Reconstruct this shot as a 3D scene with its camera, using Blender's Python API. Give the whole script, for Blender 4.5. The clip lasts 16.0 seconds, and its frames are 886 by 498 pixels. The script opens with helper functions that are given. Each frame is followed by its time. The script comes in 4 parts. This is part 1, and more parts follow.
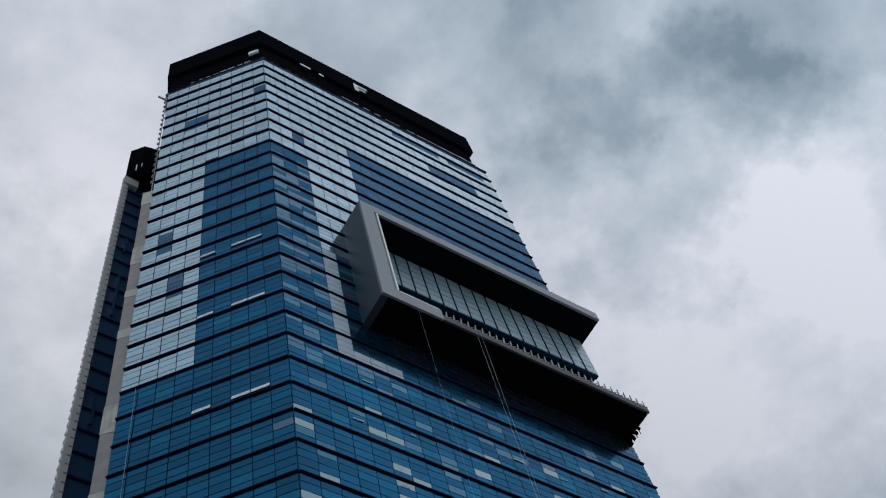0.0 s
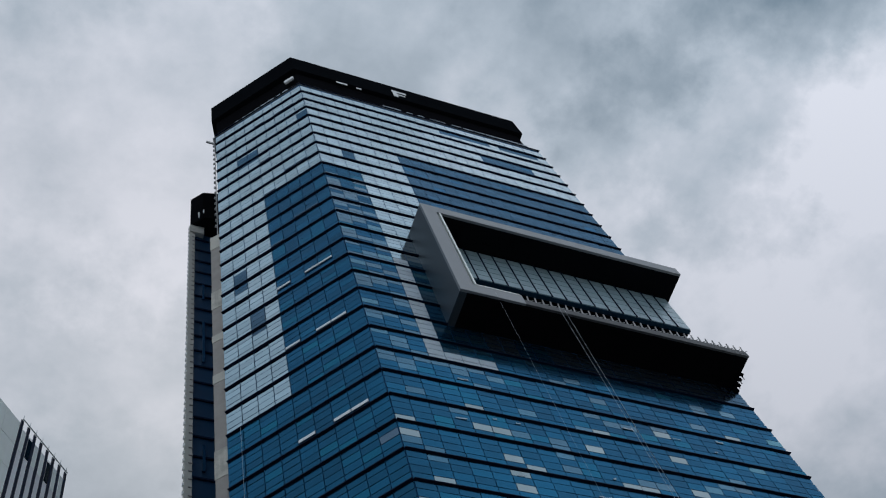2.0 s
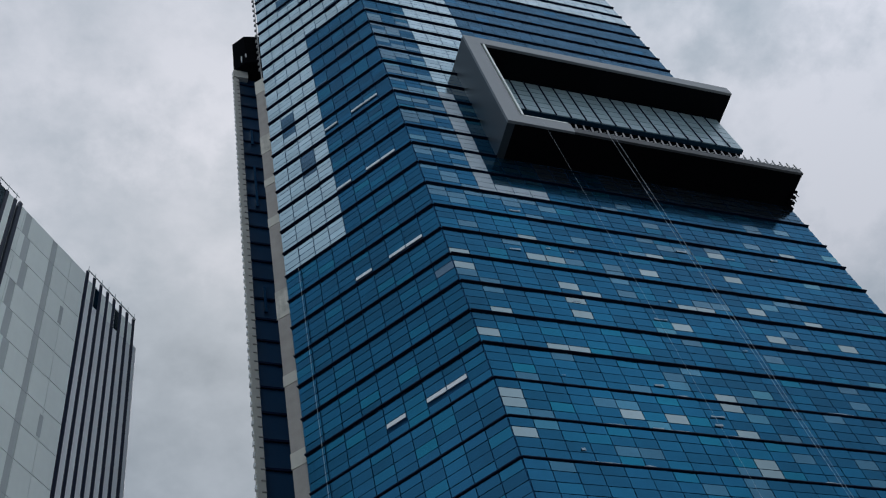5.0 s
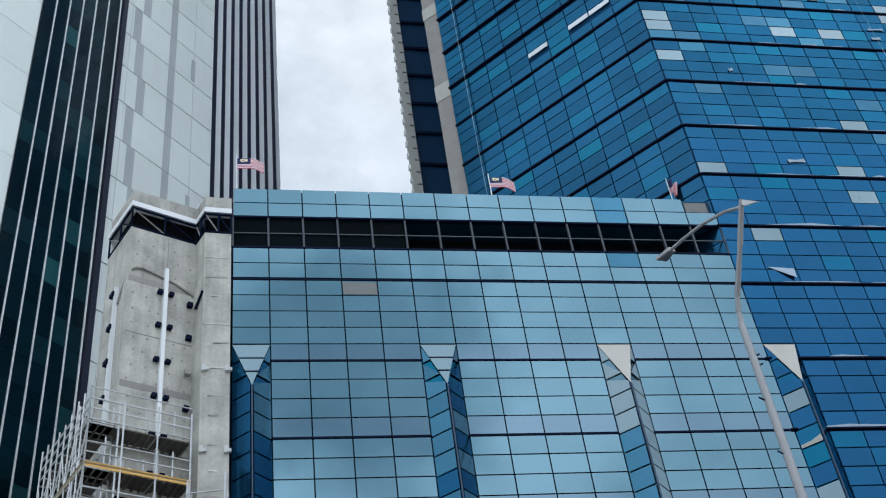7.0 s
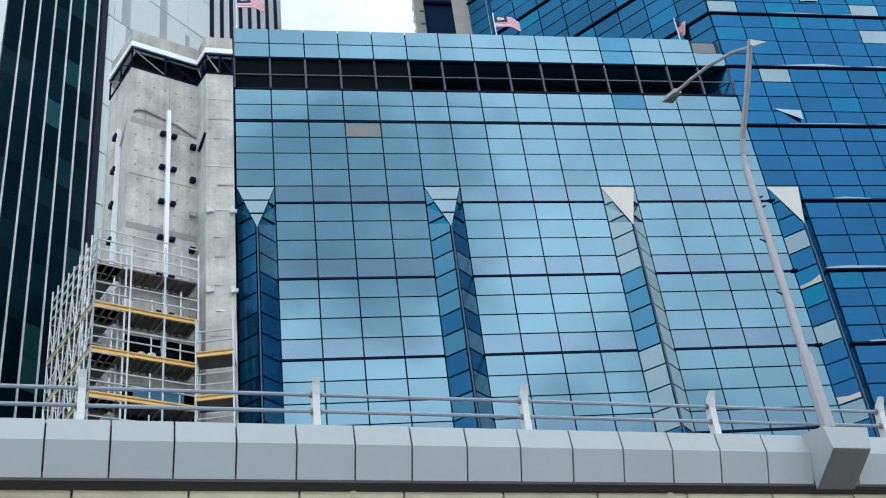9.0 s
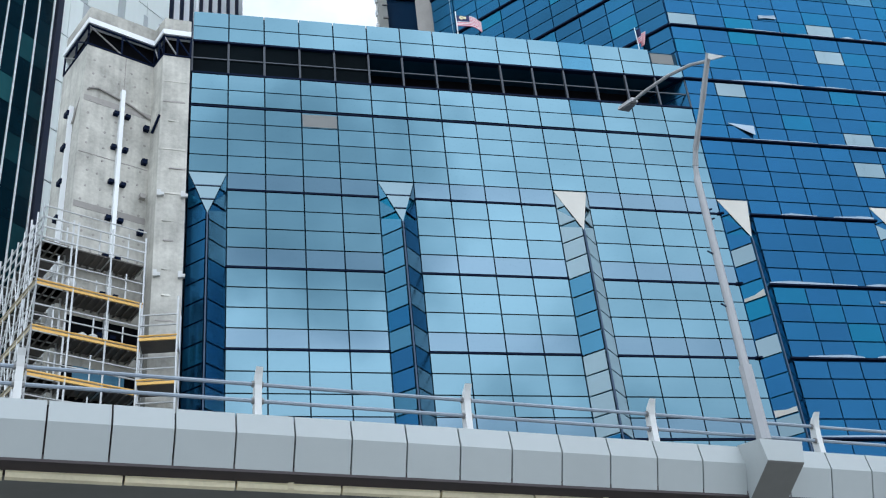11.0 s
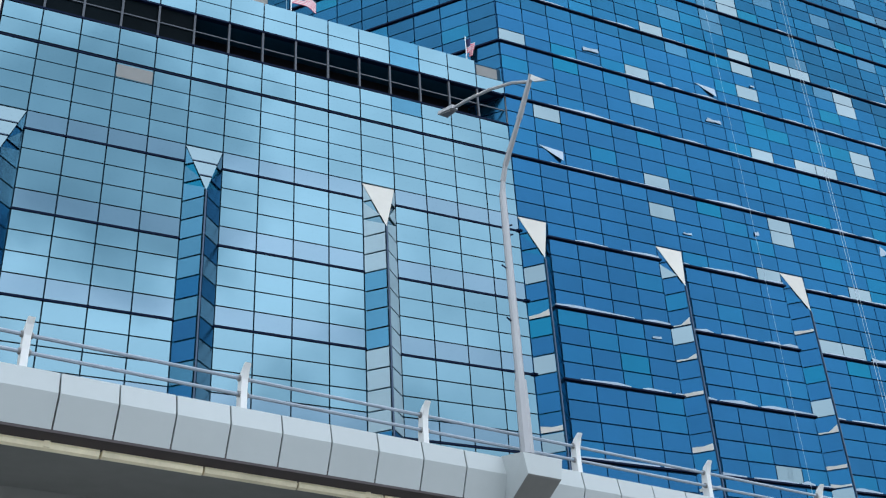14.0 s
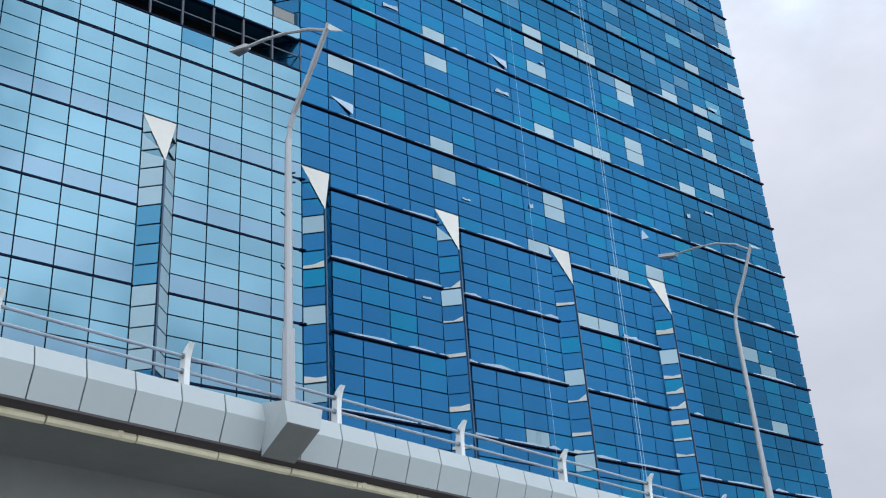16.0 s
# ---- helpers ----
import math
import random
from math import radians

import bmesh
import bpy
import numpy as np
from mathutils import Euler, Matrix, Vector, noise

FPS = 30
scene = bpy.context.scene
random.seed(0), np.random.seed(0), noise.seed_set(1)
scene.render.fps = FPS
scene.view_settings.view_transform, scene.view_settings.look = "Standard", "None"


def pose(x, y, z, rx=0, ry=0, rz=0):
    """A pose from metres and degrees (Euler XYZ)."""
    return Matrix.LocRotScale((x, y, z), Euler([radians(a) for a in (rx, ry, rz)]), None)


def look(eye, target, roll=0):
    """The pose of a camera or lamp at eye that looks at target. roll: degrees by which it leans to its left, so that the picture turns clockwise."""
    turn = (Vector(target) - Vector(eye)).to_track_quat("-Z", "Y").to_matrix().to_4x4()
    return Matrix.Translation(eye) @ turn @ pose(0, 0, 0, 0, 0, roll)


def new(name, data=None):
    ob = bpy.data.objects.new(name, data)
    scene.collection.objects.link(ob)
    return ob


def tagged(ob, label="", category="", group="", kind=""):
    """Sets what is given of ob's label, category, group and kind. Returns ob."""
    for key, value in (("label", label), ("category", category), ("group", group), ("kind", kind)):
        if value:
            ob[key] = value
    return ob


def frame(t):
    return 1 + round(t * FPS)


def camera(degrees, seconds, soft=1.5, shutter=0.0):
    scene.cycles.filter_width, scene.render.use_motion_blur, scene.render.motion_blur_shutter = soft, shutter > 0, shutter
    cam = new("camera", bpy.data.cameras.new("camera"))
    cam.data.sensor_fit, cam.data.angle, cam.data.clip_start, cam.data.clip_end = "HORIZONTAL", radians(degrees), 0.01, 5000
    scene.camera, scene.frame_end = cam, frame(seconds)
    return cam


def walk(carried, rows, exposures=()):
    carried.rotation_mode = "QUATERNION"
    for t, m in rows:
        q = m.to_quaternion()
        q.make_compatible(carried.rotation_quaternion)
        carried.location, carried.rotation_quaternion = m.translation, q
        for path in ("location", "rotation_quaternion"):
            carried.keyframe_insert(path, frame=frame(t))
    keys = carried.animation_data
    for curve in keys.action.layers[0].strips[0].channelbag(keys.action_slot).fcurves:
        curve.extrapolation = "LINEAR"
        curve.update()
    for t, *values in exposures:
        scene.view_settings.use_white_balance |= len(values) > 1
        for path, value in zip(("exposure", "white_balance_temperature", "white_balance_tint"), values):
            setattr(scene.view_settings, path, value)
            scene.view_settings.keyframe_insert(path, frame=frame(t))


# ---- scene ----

from itertools import product

# camera: stands still at the roadside and turns
cam = camera(42.87, 16.0, soft=1.15)
TURNS = [
    (0.0, 154.14, 9.55, -31.14), (0.5, 155.46, 9.36, -27.9), (1.0, 155.88, 9.65, -24.38), (1.5, 155.89, 10.38, -21.52),
    (2.0, 155.89, 11.08, -19.32), (2.5, 155.83, 11.41, -17.32), (3.0, 155.73, 11.52, -15.69), (3.2, 155.68, 11.55, -15.23),
    (5.3, 145.24, 9.65, -15.54), (5.5, 143.04, 9.29, -14.92), (6.0, 137.89, 8.14, -12.34), (6.5, 133.77, 7.17, -9.88),
    (7.0, 130.53, 6.51, -8.86), (7.5, 127.85, 6.23, -8.67), (8.0, 125.64, 6.14, -8.74), (8.5, 123.9, 6.2, -8.75),
    (9.0, 122.55, 6.39, -8.71), (9.2, 122.11, 6.47, -8.77), (11.5, 122.14, 4.74, -13.43), (12.0, 122.51, 4.42, -14.0),
    (12.5, 122.53, 4.18, -14.92), (13.0, 122.06, 3.92, -17.19), (13.5, 121.28, 3.49, -21.15), (14.0, 120.54, 3.15, -25.57),
    (14.5, 119.84, 2.99, -29.43), (15.0, 119.0, 3.11, -32.71), (15.5, 118.05, 3.44, -35.63), (16.0, 117.35, 3.74, -38.07)]
EXPOSURES = [(0.0, -0.33), (3.2, -0.36), (5.5, -0.32), (6.2, 0.38), (7.0, 0.66), (9.0, 1.05), (12.0, 1.12), (14.5, 1.22), (16.0, 1.2)]
walk(cam, [(t, pose(0, 0, 0, a, b, c)) for t, a, b, c in TURNS], EXPOSURES)


# ---- light: a bright overcast sky with broken cloud ----
def make_world():
    w = bpy.data.worlds.new("sky")
    scene.world = w
    w.use_nodes = True
    nt = w.node_tree
    nt.nodes.clear()
    N, L = nt.nodes.new, nt.links.new
    out, bg = N("ShaderNodeOutputWorld"), N("ShaderNodeBackground")
    sky = N("ShaderNodeTexSky")
    sky.sky_type, sky.sun_disc = "NISHITA", False
    sky.sun_elevation, sky.sun_rotation = radians(57), radians(18)
    co = N("ShaderNodeTexCoord")
    warp = N("ShaderNodeMapping")
    warp.inputs["Location"].default_value = (0.35, 0.1, 0.0)
    warp.inputs["Scale"].default_value = (1.0, 1.0, 1.7)
    L(co.outputs["Generated"], warp.inputs["Vector"])
    big, fine = N("ShaderNodeTexNoise"), N("ShaderNodeTexNoise")
    for n, sc, d, r in ((big, 2.6, 6.0, 0.55), (fine, 7.0, 7.0, 0.6)):
        n.inputs["Scale"].default_value, n.inputs["Detail"].default_value, n.inputs["Roughness"].default_value = sc, d, r
        L(warp.outputs["Vector"], n.inputs["Vector"])
    mix = N("ShaderNodeMix")
    mix.data_type = "FLOAT"
    mix.inputs[0].default_value = 0.42
    L(big.outputs["Fac"], mix.inputs[2])
    L(fine.outputs["Fac"], mix.inputs[3])
    cloud = N("ShaderNodeValToRGB")
    el = cloud.color_ramp.elements
    el[0].position, el[0].color = 0.33, (0.17, 0.235, 0.285, 1)
    el[1].position, el[1].color = 0.62, (0.76, 0.79, 0.87, 1)
    e = cloud.color_ramp.elements.new(0.475)
    e.color = (0.43, 0.50, 0.57, 1)
    # banks of thicker and thinner cloud: a direction, its width in degrees, and what it adds
    # the banks behind the viewpoint are unseen, added to tone what the glass mirrors
    BANKS_BEHIND = ((0.12, -0.83, 0.55), 7, -0.13), ((0.23, -0.86, 0.46), 6, 0.09), ((0.14, -0.90, 0.42), 6, 0.08), ((0.30, -0.87, 0.38), 5, -0.07), ((0.02, -0.90, 0.44), 5, 0.05), ((0.29, -0.76, 0.58), 7, 0.05), ((0.62, -0.54, 0.57), 14, 0.07), ((-0.02, -0.76, 0.65), 8, -0.03), ((-0.45, -0.12, 0.88), 17, -0.05), ((-0.72, -0.16, 0.67), 18, 0.03), ((0.45, -0.41, 0.80), 14, 0.07)
    BANKS = (((0.480, 0.131, 0.868), 6.5, -0.10), ((0.537, -0.022, 0.843), 8.5, -0.08), ((0.350, 0.107, 0.931), 6, -0.05), ((0.228, 0.155, 0.961), 6, -0.03),
             ((0.569, 0.211, 0.795), 10, 0.08), ((0.618, 0.083, 0.781), 6, 0.05), ((0.009, 0.329, 0.944), 8, 0.07), ((0.078, 0.518, 0.852), 6, -0.04), ((0.10, 0.66, 0.74), 9, -0.06),
             ((0.80, 0.40, 0.45), 18, -0.05), *BANKS_BEHIND)
    wide = N("ShaderNodeTexNoise")
    wide.inputs["Scale"].default_value, wide.inputs["Detail"].default_value = 8.0, 6.0
    L(co.outputs["Generated"], wide.inputs["Vector"])
    unit = N("ShaderNodeVectorMath")
    unit.operation = "NORMALIZE"
    stir, push, shift = N("ShaderNodeTexNoise"), N("ShaderNodeVectorMath"), N("ShaderNodeVectorMath")
    stir.inputs["Scale"].default_value, stir.inputs["Detail"].default_value, stir.inputs["Roughness"].default_value = 6.5, 7.0, 0.58
    push.operation, shift.operation = "SUBTRACT", "MULTIPLY_ADD"
    push.inputs[1].default_value, shift.inputs[1].default_value = (0.5, 0.5, 0.5), (0.34, 0.34, 0.34)
    L(co.outputs["Generated"], stir.inputs["Vector"])
    L(stir.outputs["Color"], push.inputs[0])
    L(push.outputs[0], shift.inputs[0])
    L(co.outputs["Generated"], shift.inputs[2])
    L(shift.outputs[0], unit.inputs[0])
    calm = N("ShaderNodeMath")
    calm.operation = "MULTIPLY_ADD"
    calm.inputs[1].default_value, calm.inputs[2].default_value = 0.7, 0.158
    L(mix.outputs[0], calm.inputs[0])
    total = calm.outputs[0]
    for way, width, gain in BANKS:
        dot, soft, fray, add = N("ShaderNodeVectorMath"), N("ShaderNodeMapRange"), N("ShaderNodeMath"), N("ShaderNodeMath")
        dot.operation = "DOT_PRODUCT"
        dot.inputs[1].default_value = Vector(way).normalized()
        L(unit.outputs[0], dot.inputs[0])
        edge = 1 - math.cos(radians(width))
        fray.operation = "MULTIPLY_ADD"
        fray.inputs[1].default_value = edge * 1.6
        L(wide.outputs["Fac"], fray.inputs[0])
        L(dot.outputs["Value"], fray.inputs[2])
        soft.interpolation_type = "SMOOTHSTEP"
        soft.inputs["From Min"].default_value, soft.inputs["From Max"].default_value = 1 - edge * 0.75, 1 + edge * 0.45
        soft.inputs["To Min"].default_value, soft.inputs["To Max"].default_value = 0.0, gain
        L(fray.outputs[0], soft.inputs["Value"])
        add.operation = "ADD"
        L(total, add.inputs[0])
        L(soft.outputs["Result"], add.inputs[1])
        total = add.outputs[0]
    L(total, cloud.inputs["Fac"])
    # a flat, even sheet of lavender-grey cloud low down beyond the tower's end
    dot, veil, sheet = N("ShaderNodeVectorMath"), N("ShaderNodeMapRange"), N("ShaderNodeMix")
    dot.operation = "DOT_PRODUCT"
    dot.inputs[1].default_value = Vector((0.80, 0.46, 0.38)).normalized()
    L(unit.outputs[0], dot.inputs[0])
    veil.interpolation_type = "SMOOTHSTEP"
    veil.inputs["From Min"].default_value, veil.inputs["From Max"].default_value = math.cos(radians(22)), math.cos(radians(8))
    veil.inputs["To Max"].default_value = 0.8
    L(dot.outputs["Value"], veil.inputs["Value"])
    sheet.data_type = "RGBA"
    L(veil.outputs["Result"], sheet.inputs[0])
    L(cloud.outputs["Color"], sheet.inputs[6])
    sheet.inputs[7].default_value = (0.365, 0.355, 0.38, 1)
    # clear blue shows through a little
    sc = N("ShaderNodeVectorMath")
    sc.operation = "SCALE"
    sc.inputs["Scale"].default_value = 0.12
    L(sky.outputs["Color"], sc.inputs[0])
    blend = N("ShaderNodeMix")
    blend.data_type = "RGBA"
    blend.inputs[0].default_value = 0.88
    L(sc.outputs["Vector"], blend.inputs[6])
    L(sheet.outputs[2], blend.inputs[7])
    # an overcast sky is brighter overhead than near the horizon
    xyz, ramp = N("ShaderNodeSeparateXYZ"), N("ShaderNodeMapRange")
    L(co.outputs["Generated"], xyz.inputs[0])
    L(xyz.outputs["Z"], ramp.inputs["Value"])
    ramp.inputs["From Min"].default_value, ramp.inputs["From Max"].default_value = 0.1, 0.9
    ramp.inputs["To Min"].default_value, ramp.inputs["To Max"].default_value = 0.55, 1.0
    dim = N("ShaderNodeVectorMath")
    dim.operation = "SCALE"
    L(blend.outputs[2], dim.inputs[0])
    # the unseen sky away from the tower is brightened to light the fronts
    side, both = N("ShaderNodeMapRange"), N("ShaderNodeMath")
    L(xyz.outputs["Y"], side.inputs["Value"])
    side.inputs["From Min"].default_value, side.inputs["From Max"].default_value = -0.65, 0.35
    side.inputs["To Min"].default_value, side.inputs["To Max"].default_value = 2.05, 1.1
    both.operation = "MULTIPLY"
    L(ramp.outputs["Result"], both.inputs[0])
    L(side.outputs["Result"], both.inputs[1])
    L(both.outputs[0], dim.inputs["Scale"])
    L(dim.outputs["Vector"], bg.inputs["Color"])
    bg.inputs["Strength"].default_value = 1.0
    L(bg.outputs[0], out.inputs[0])


make_world()
sun = new("sun", bpy.data.lights.new("sun", "SUN"))
sun.data.energy, sun.data.angle, sun.data.color = 0.5, radians(30), (1.0, 0.96, 0.9)
sun.matrix_world = look((0, 0, 0), (-0.2, -0.6, -1.0))


# ---- materials ----
def material(name, base, rough=0.6, metal=0.0, vary=0.15, scale=1.0, bump=0.0, bump_scale=20.0, per="object", spec=0.5, streak=0.0, tint=None):
    m = bpy.data.materials.new(name)
    m.use_nodes = True
    nt = m.node_tree
    N, L = nt.nodes.new, nt.links.new
    p = nt.nodes["Principled BSDF"]
    p.inputs["Roughness"].default_value, p.inputs["Metallic"].default_value = rough, metal
    p.inputs["Specular IOR Level"].default_value = spec
    co = N("ShaderNodeTexCoord")
    geo = N("ShaderNodeNewGeometry")
    noise1, noise2 = N("ShaderNodeTexNoise"), N("ShaderNodeTexNoise")
    noise1.inputs["Scale"].default_value, noise1.inputs["Detail"].default_value = scale, 5
    noise2.inputs["Scale"].default_value, noise2.inputs["Detail"].default_value = scale * 9, 4
    L(geo.outputs["Position"], noise1.inputs["Vector"])
    L(geo.outputs["Position"], noise2.inputs["Vector"])
    total = N("ShaderNodeMath")
    total.operation = "MULTIPLY_ADD"
    total.inputs[1].default_value = 0.35
    L(noise2.outputs["Fac"], total.inputs[0])
    L(noise1.outputs["Fac"], total.inputs[2])
    last = total
    if streak:
        mp = N("ShaderNodeMapping")
        mp.inputs["Scale"].default_value = (2.2, 2.2, 0.12)
        L(geo.outputs["Position"], mp.inputs["Vector"])
        n3 = N("ShaderNodeTexNoise")
        n3.inputs["Scale"].default_value, n3.inputs["Detail"].default_value = 1.4, 5
        L(mp.outputs["Vector"], n3.inputs["Vector"])
        a = N("ShaderNodeMath")
        a.operation = "MULTIPLY_ADD"
        a.inputs[1].default_value = streak
        L(n3.outputs["Fac"], a.inputs[0])
        L(last.outputs[0], a.inputs[2])
        last = a
    # one random value a piece
    rnd = N("ShaderNodeObjectInfo").outputs["Random"] if per == "object" else geo.outputs["Random Per Island"]
    b = N("ShaderNodeMath")
    b.operation = "MULTIPLY_ADD"
    b.inputs[1].default_value = 0.5
    L(rnd, b.inputs[0])
    L(last.outputs[0], b.inputs[2])
    rng = N("ShaderNodeMapRange")
    mid = 0.675 + 0.25 + streak * 0.5
    rng.inputs["From Min"].default_value, rng.inputs["From Max"].default_value = mid - 0.55, mid + 0.55
    rng.inputs["To Min"].default_value, rng.inputs["To Max"].default_value = 1 - vary, 1 + vary
    L(b.outputs[0], rng.inputs["Value"])
    mul = N("ShaderNodeVectorMath")
    mul.operation = "SCALE"
    L(rng.outputs["Result"], mul.inputs["Scale"])
    if tint:
        t = N("ShaderNodeMix")
        t.data_type = "RGBA"
        t.inputs[6].default_value, t.inputs[7].default_value = (*base, 1), (*tint, 1)
        pw = N("ShaderNodeMath")
        pw.operation = "POWER"
        pw.inputs[1].default_value = 12.0
        L(rnd, pw.inputs[0])
        L(pw.outputs[0], t.inputs[0])
        L(t.outputs[2], mul.inputs[0])
    else:
        mul.inputs[0].default_value = base
    L(mul.outputs["Vector"], p.inputs["Base Color"])
    if bump:
        n4, bp = N("ShaderNodeTexNoise"), N("ShaderNodeBump")
        n4.inputs["Scale"].default_value, n4.inputs["Detail"].default_value = bump_scale, 4
        L(geo.outputs["Position"], n4.inputs["Vector"])
        L(n4.outputs["Fac"], bp.inputs["Height"])
        bp.inputs["Strength"].default_value, bp.inputs["Distance"].default_value = bump, 0.02
        L(bp.outputs["Normal"], p.inputs["Normal"])
    return m


clear_glass = material("clear_glass", (0.118, 0.218, 0.268), 0.05, 1.0, 0.15, 0.05, 0.05, 0.8)
spandrel = material("spandrel_glass", (0.122, 0.198, 0.252), 0.06, 1.0, 0.10, 0.05, 0.05, 0.8)
# same bare glass, made paler for the brighter sky the high panes mirror
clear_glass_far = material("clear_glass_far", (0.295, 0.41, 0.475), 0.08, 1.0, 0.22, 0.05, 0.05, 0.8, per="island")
film = material("blue_film", (0.013, 0.088, 0.194), 0.17, 0.85, 0.22, 0.08, 0.25, 2.5, per="object", tint=(0.003, 0.112, 0.19))
film_far = material("blue_film_far", (0.011, 0.079, 0.162), 0.17, 0.85, 0.42, 0.08, 0.25, 2.5, per="island", tint=(0.006, 0.105, 0.172))
FILMS = (film, film_far)
for m in FILMS:
    c = m.node_tree.nodes["Principled BSDF"]
    c.inputs["Coat Weight"].default_value, c.inputs["Coat Roughness"].default_value = 0.10, 0.2
    c.inputs["Specular Tint"].default_value = (0.11, 0.55, 0.66, 1)
film_thin = material("worn_blue_film", (0.030, 0.125, 0.205), 0.17, 0.88, 0.4, 0.08, 0.25, 2.5, per="island", tint=(0.02, 0.15, 0.21))
wing_glass = material("navy_wing_glass", (0.006, 0.034, 0.078), 0.35, 0.0, 0.35, 0.1, spec=0.4)
film_grey = material("faded_film", (0.095, 0.145, 0.20), 0.16, 0.9, 0.35, 0.08, 0.25, 2.5, per="island", tint=(0.06, 0.14, 0.23))
film_grey.node_tree.nodes["Principled BSDF"].inputs["Specular Tint"].default_value = (0.38, 0.50, 0.61, 1)
film_pale = material("thin_blue_film", (0.05, 0.165, 0.25), 0.14, 0.9, 0.25, 0.08, 0.25, 2.5)
# same bare glass, toned in between for the dimmer reflections lower down
clear_low = material("clear_glass_mid", (0.175, 0.245, 0.275), 0.07, 1.0, 0.16, 0.05, 0.05, 0.8, per="island")
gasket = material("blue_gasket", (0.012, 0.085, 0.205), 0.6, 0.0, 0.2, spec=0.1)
fin_white = material("cream_fin_cap", (0.53, 0.51, 0.46), 0.5, 0.0, 0.12, 1.0)
loose_film = material("loose_film", (0.30, 0.39, 0.48), 0.35, 0.0, 0.15, 1.0, 0.4, 5.0)
loose_far = material("pale_film", (0.42, 0.52, 0.60), 0.4, 0.0, 0.15, 1.0, per="island")
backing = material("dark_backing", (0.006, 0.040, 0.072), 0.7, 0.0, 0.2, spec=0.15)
ledge_mat = material("dark_ledge", (0.003, 0.009, 0.030), 0.6, 0.0, 0.2, spec=0.06)
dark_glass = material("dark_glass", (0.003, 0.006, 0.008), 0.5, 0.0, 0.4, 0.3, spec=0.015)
# black for metal parts, and for shade painted into openings, recesses and undersides
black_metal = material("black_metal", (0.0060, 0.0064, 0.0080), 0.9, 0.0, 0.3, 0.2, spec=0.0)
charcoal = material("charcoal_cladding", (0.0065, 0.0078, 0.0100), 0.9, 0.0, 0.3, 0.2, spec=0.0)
grey_clad = material("grey_cladding", (0.22, 0.24, 0.255), 0.45, 0.2, 0.1, 0.3)
slate_clad = material("dark_steel_edge", (0.06, 0.065, 0.07), 0.6, 0.2, 0.3, 1.0)
blue_clad = material("slate_cladding", (0.038, 0.052, 0.066), 0.45, 0.2, 0.1, 0.3)
raw_steel = material("raw_steel", (0.30, 0.30, 0.30), 0.5, 0.4, 0.3, 2.0)
dark_mullion = material("dark_mullion", (0.05, 0.06, 0.075), 0.45, 0.3, 0.2)
slate_edge = material("slate_edge", (0.04, 0.075, 0.13), 0.45, 0.2, 0.15)
mullion_mat = material("grey_mullion", (0.25, 0.25, 0.25), 0.45, 0.5, 0.2)
concrete = material("raw_concrete", (0.565, 0.55, 0.495), 0.9, 0.0, 0.6, 0.7, 0.45, 7.0, streak=0.5)
concrete_dark = material("stained_concrete", (0.34, 0.32, 0.30), 0.9, 0.0, 0.25, 0.7, 0.35, 9.0, streak=0.3)
tile_mat = material("pale_cladding_tile", (0.89, 0.95, 0.91), 0.5, 0.0, 0.10, 0.12, streak=0.3)
tile_grey = material("grey_cladding_tile", (0.52, 0.56, 0.56), 0.5, 0.0, 0.12, 0.2)
white_panel = material("white_panel", (0.82, 0.84, 0.85), 0.45, 0.0, 0.1, 0.2)
navy = material("navy_fin", (0.012, 0.016, 0.035), 0.4, 0.0, 0.2)
teal_glass = material("dark_teal_glass", (0.002, 0.012, 0.018), 0.12, 0.0, 0.6, 0.25, spec=0.22, tint=(0.016, 0.07, 0.078))
galv = material("galvanised_tube", (0.55, 0.56, 0.56), 0.42, 0.6, 0.2, 3.0)
plank = material("scaffold_plank", (0.13, 0.12, 0.11), 0.85, 0.0, 0.35, 2.0)
yellow = material("yellow_toe_board", (0.78, 0.46, 0.12), 0.55, 0.0, 0.2, 2.0)
worn_board = material("worn_toe_board", (0.42, 0.36, 0.24), 0.7, 0.0, 0.4, 2.0)
sacking = material("white_sack", (0.65, 0.66, 0.65), 0.8, 0.0, 0.15, 2.0)
parapet_mat = material("parapet_panel", (0.415, 0.45, 0.45), 0.55, 0.0, 0.07, 0.6, streak=0.15)
dark_brown = material("shadow_gap_steel", (0.055, 0.044, 0.046), 0.7, 0.0, 0.2)
cream = material("cream_pipe", (0.80, 0.71, 0.50), 0.6, 0.0, 0.3, 2.0)
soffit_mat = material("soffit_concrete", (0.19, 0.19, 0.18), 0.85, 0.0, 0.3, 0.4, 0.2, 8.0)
white_paint = material("white_paint", (0.66, 0.67, 0.66), 0.45, 0.0, 0.06, 2.0)
pole_mat = material("grey_pole_paint", (0.33, 0.335, 0.345), 0.4, 0.3, 0.1, 1.0, streak=0.2)
lamp_glass = material("lamp_glass", (0.16, 0.17, 0.18), 0.15, 0.0, 0.1)
rope_mat = material("pale_rope", (0.46, 0.52, 0.58), 0.7, 0.0, 0.1)
red_cloth = material("red_cloth", (0.62, 0.10, 0.16), 0.8, 0.0, 0.1)
white_cloth = material("white_cloth", (0.78, 0.76, 0.77), 0.8, 0.0, 0.05)
blue_cloth = material("blue_cloth", (0.02, 0.025, 0.10), 0.8, 0.0, 0.1)
yellow_cloth = material("yellow_cloth", (0.82, 0.74, 0.48), 0.8, 0.0, 0.1)
asphalt = material("paving", (0.26, 0.26, 0.25), 0.9, 0.0, 0.25, 0.3, 0.3, 30.0)
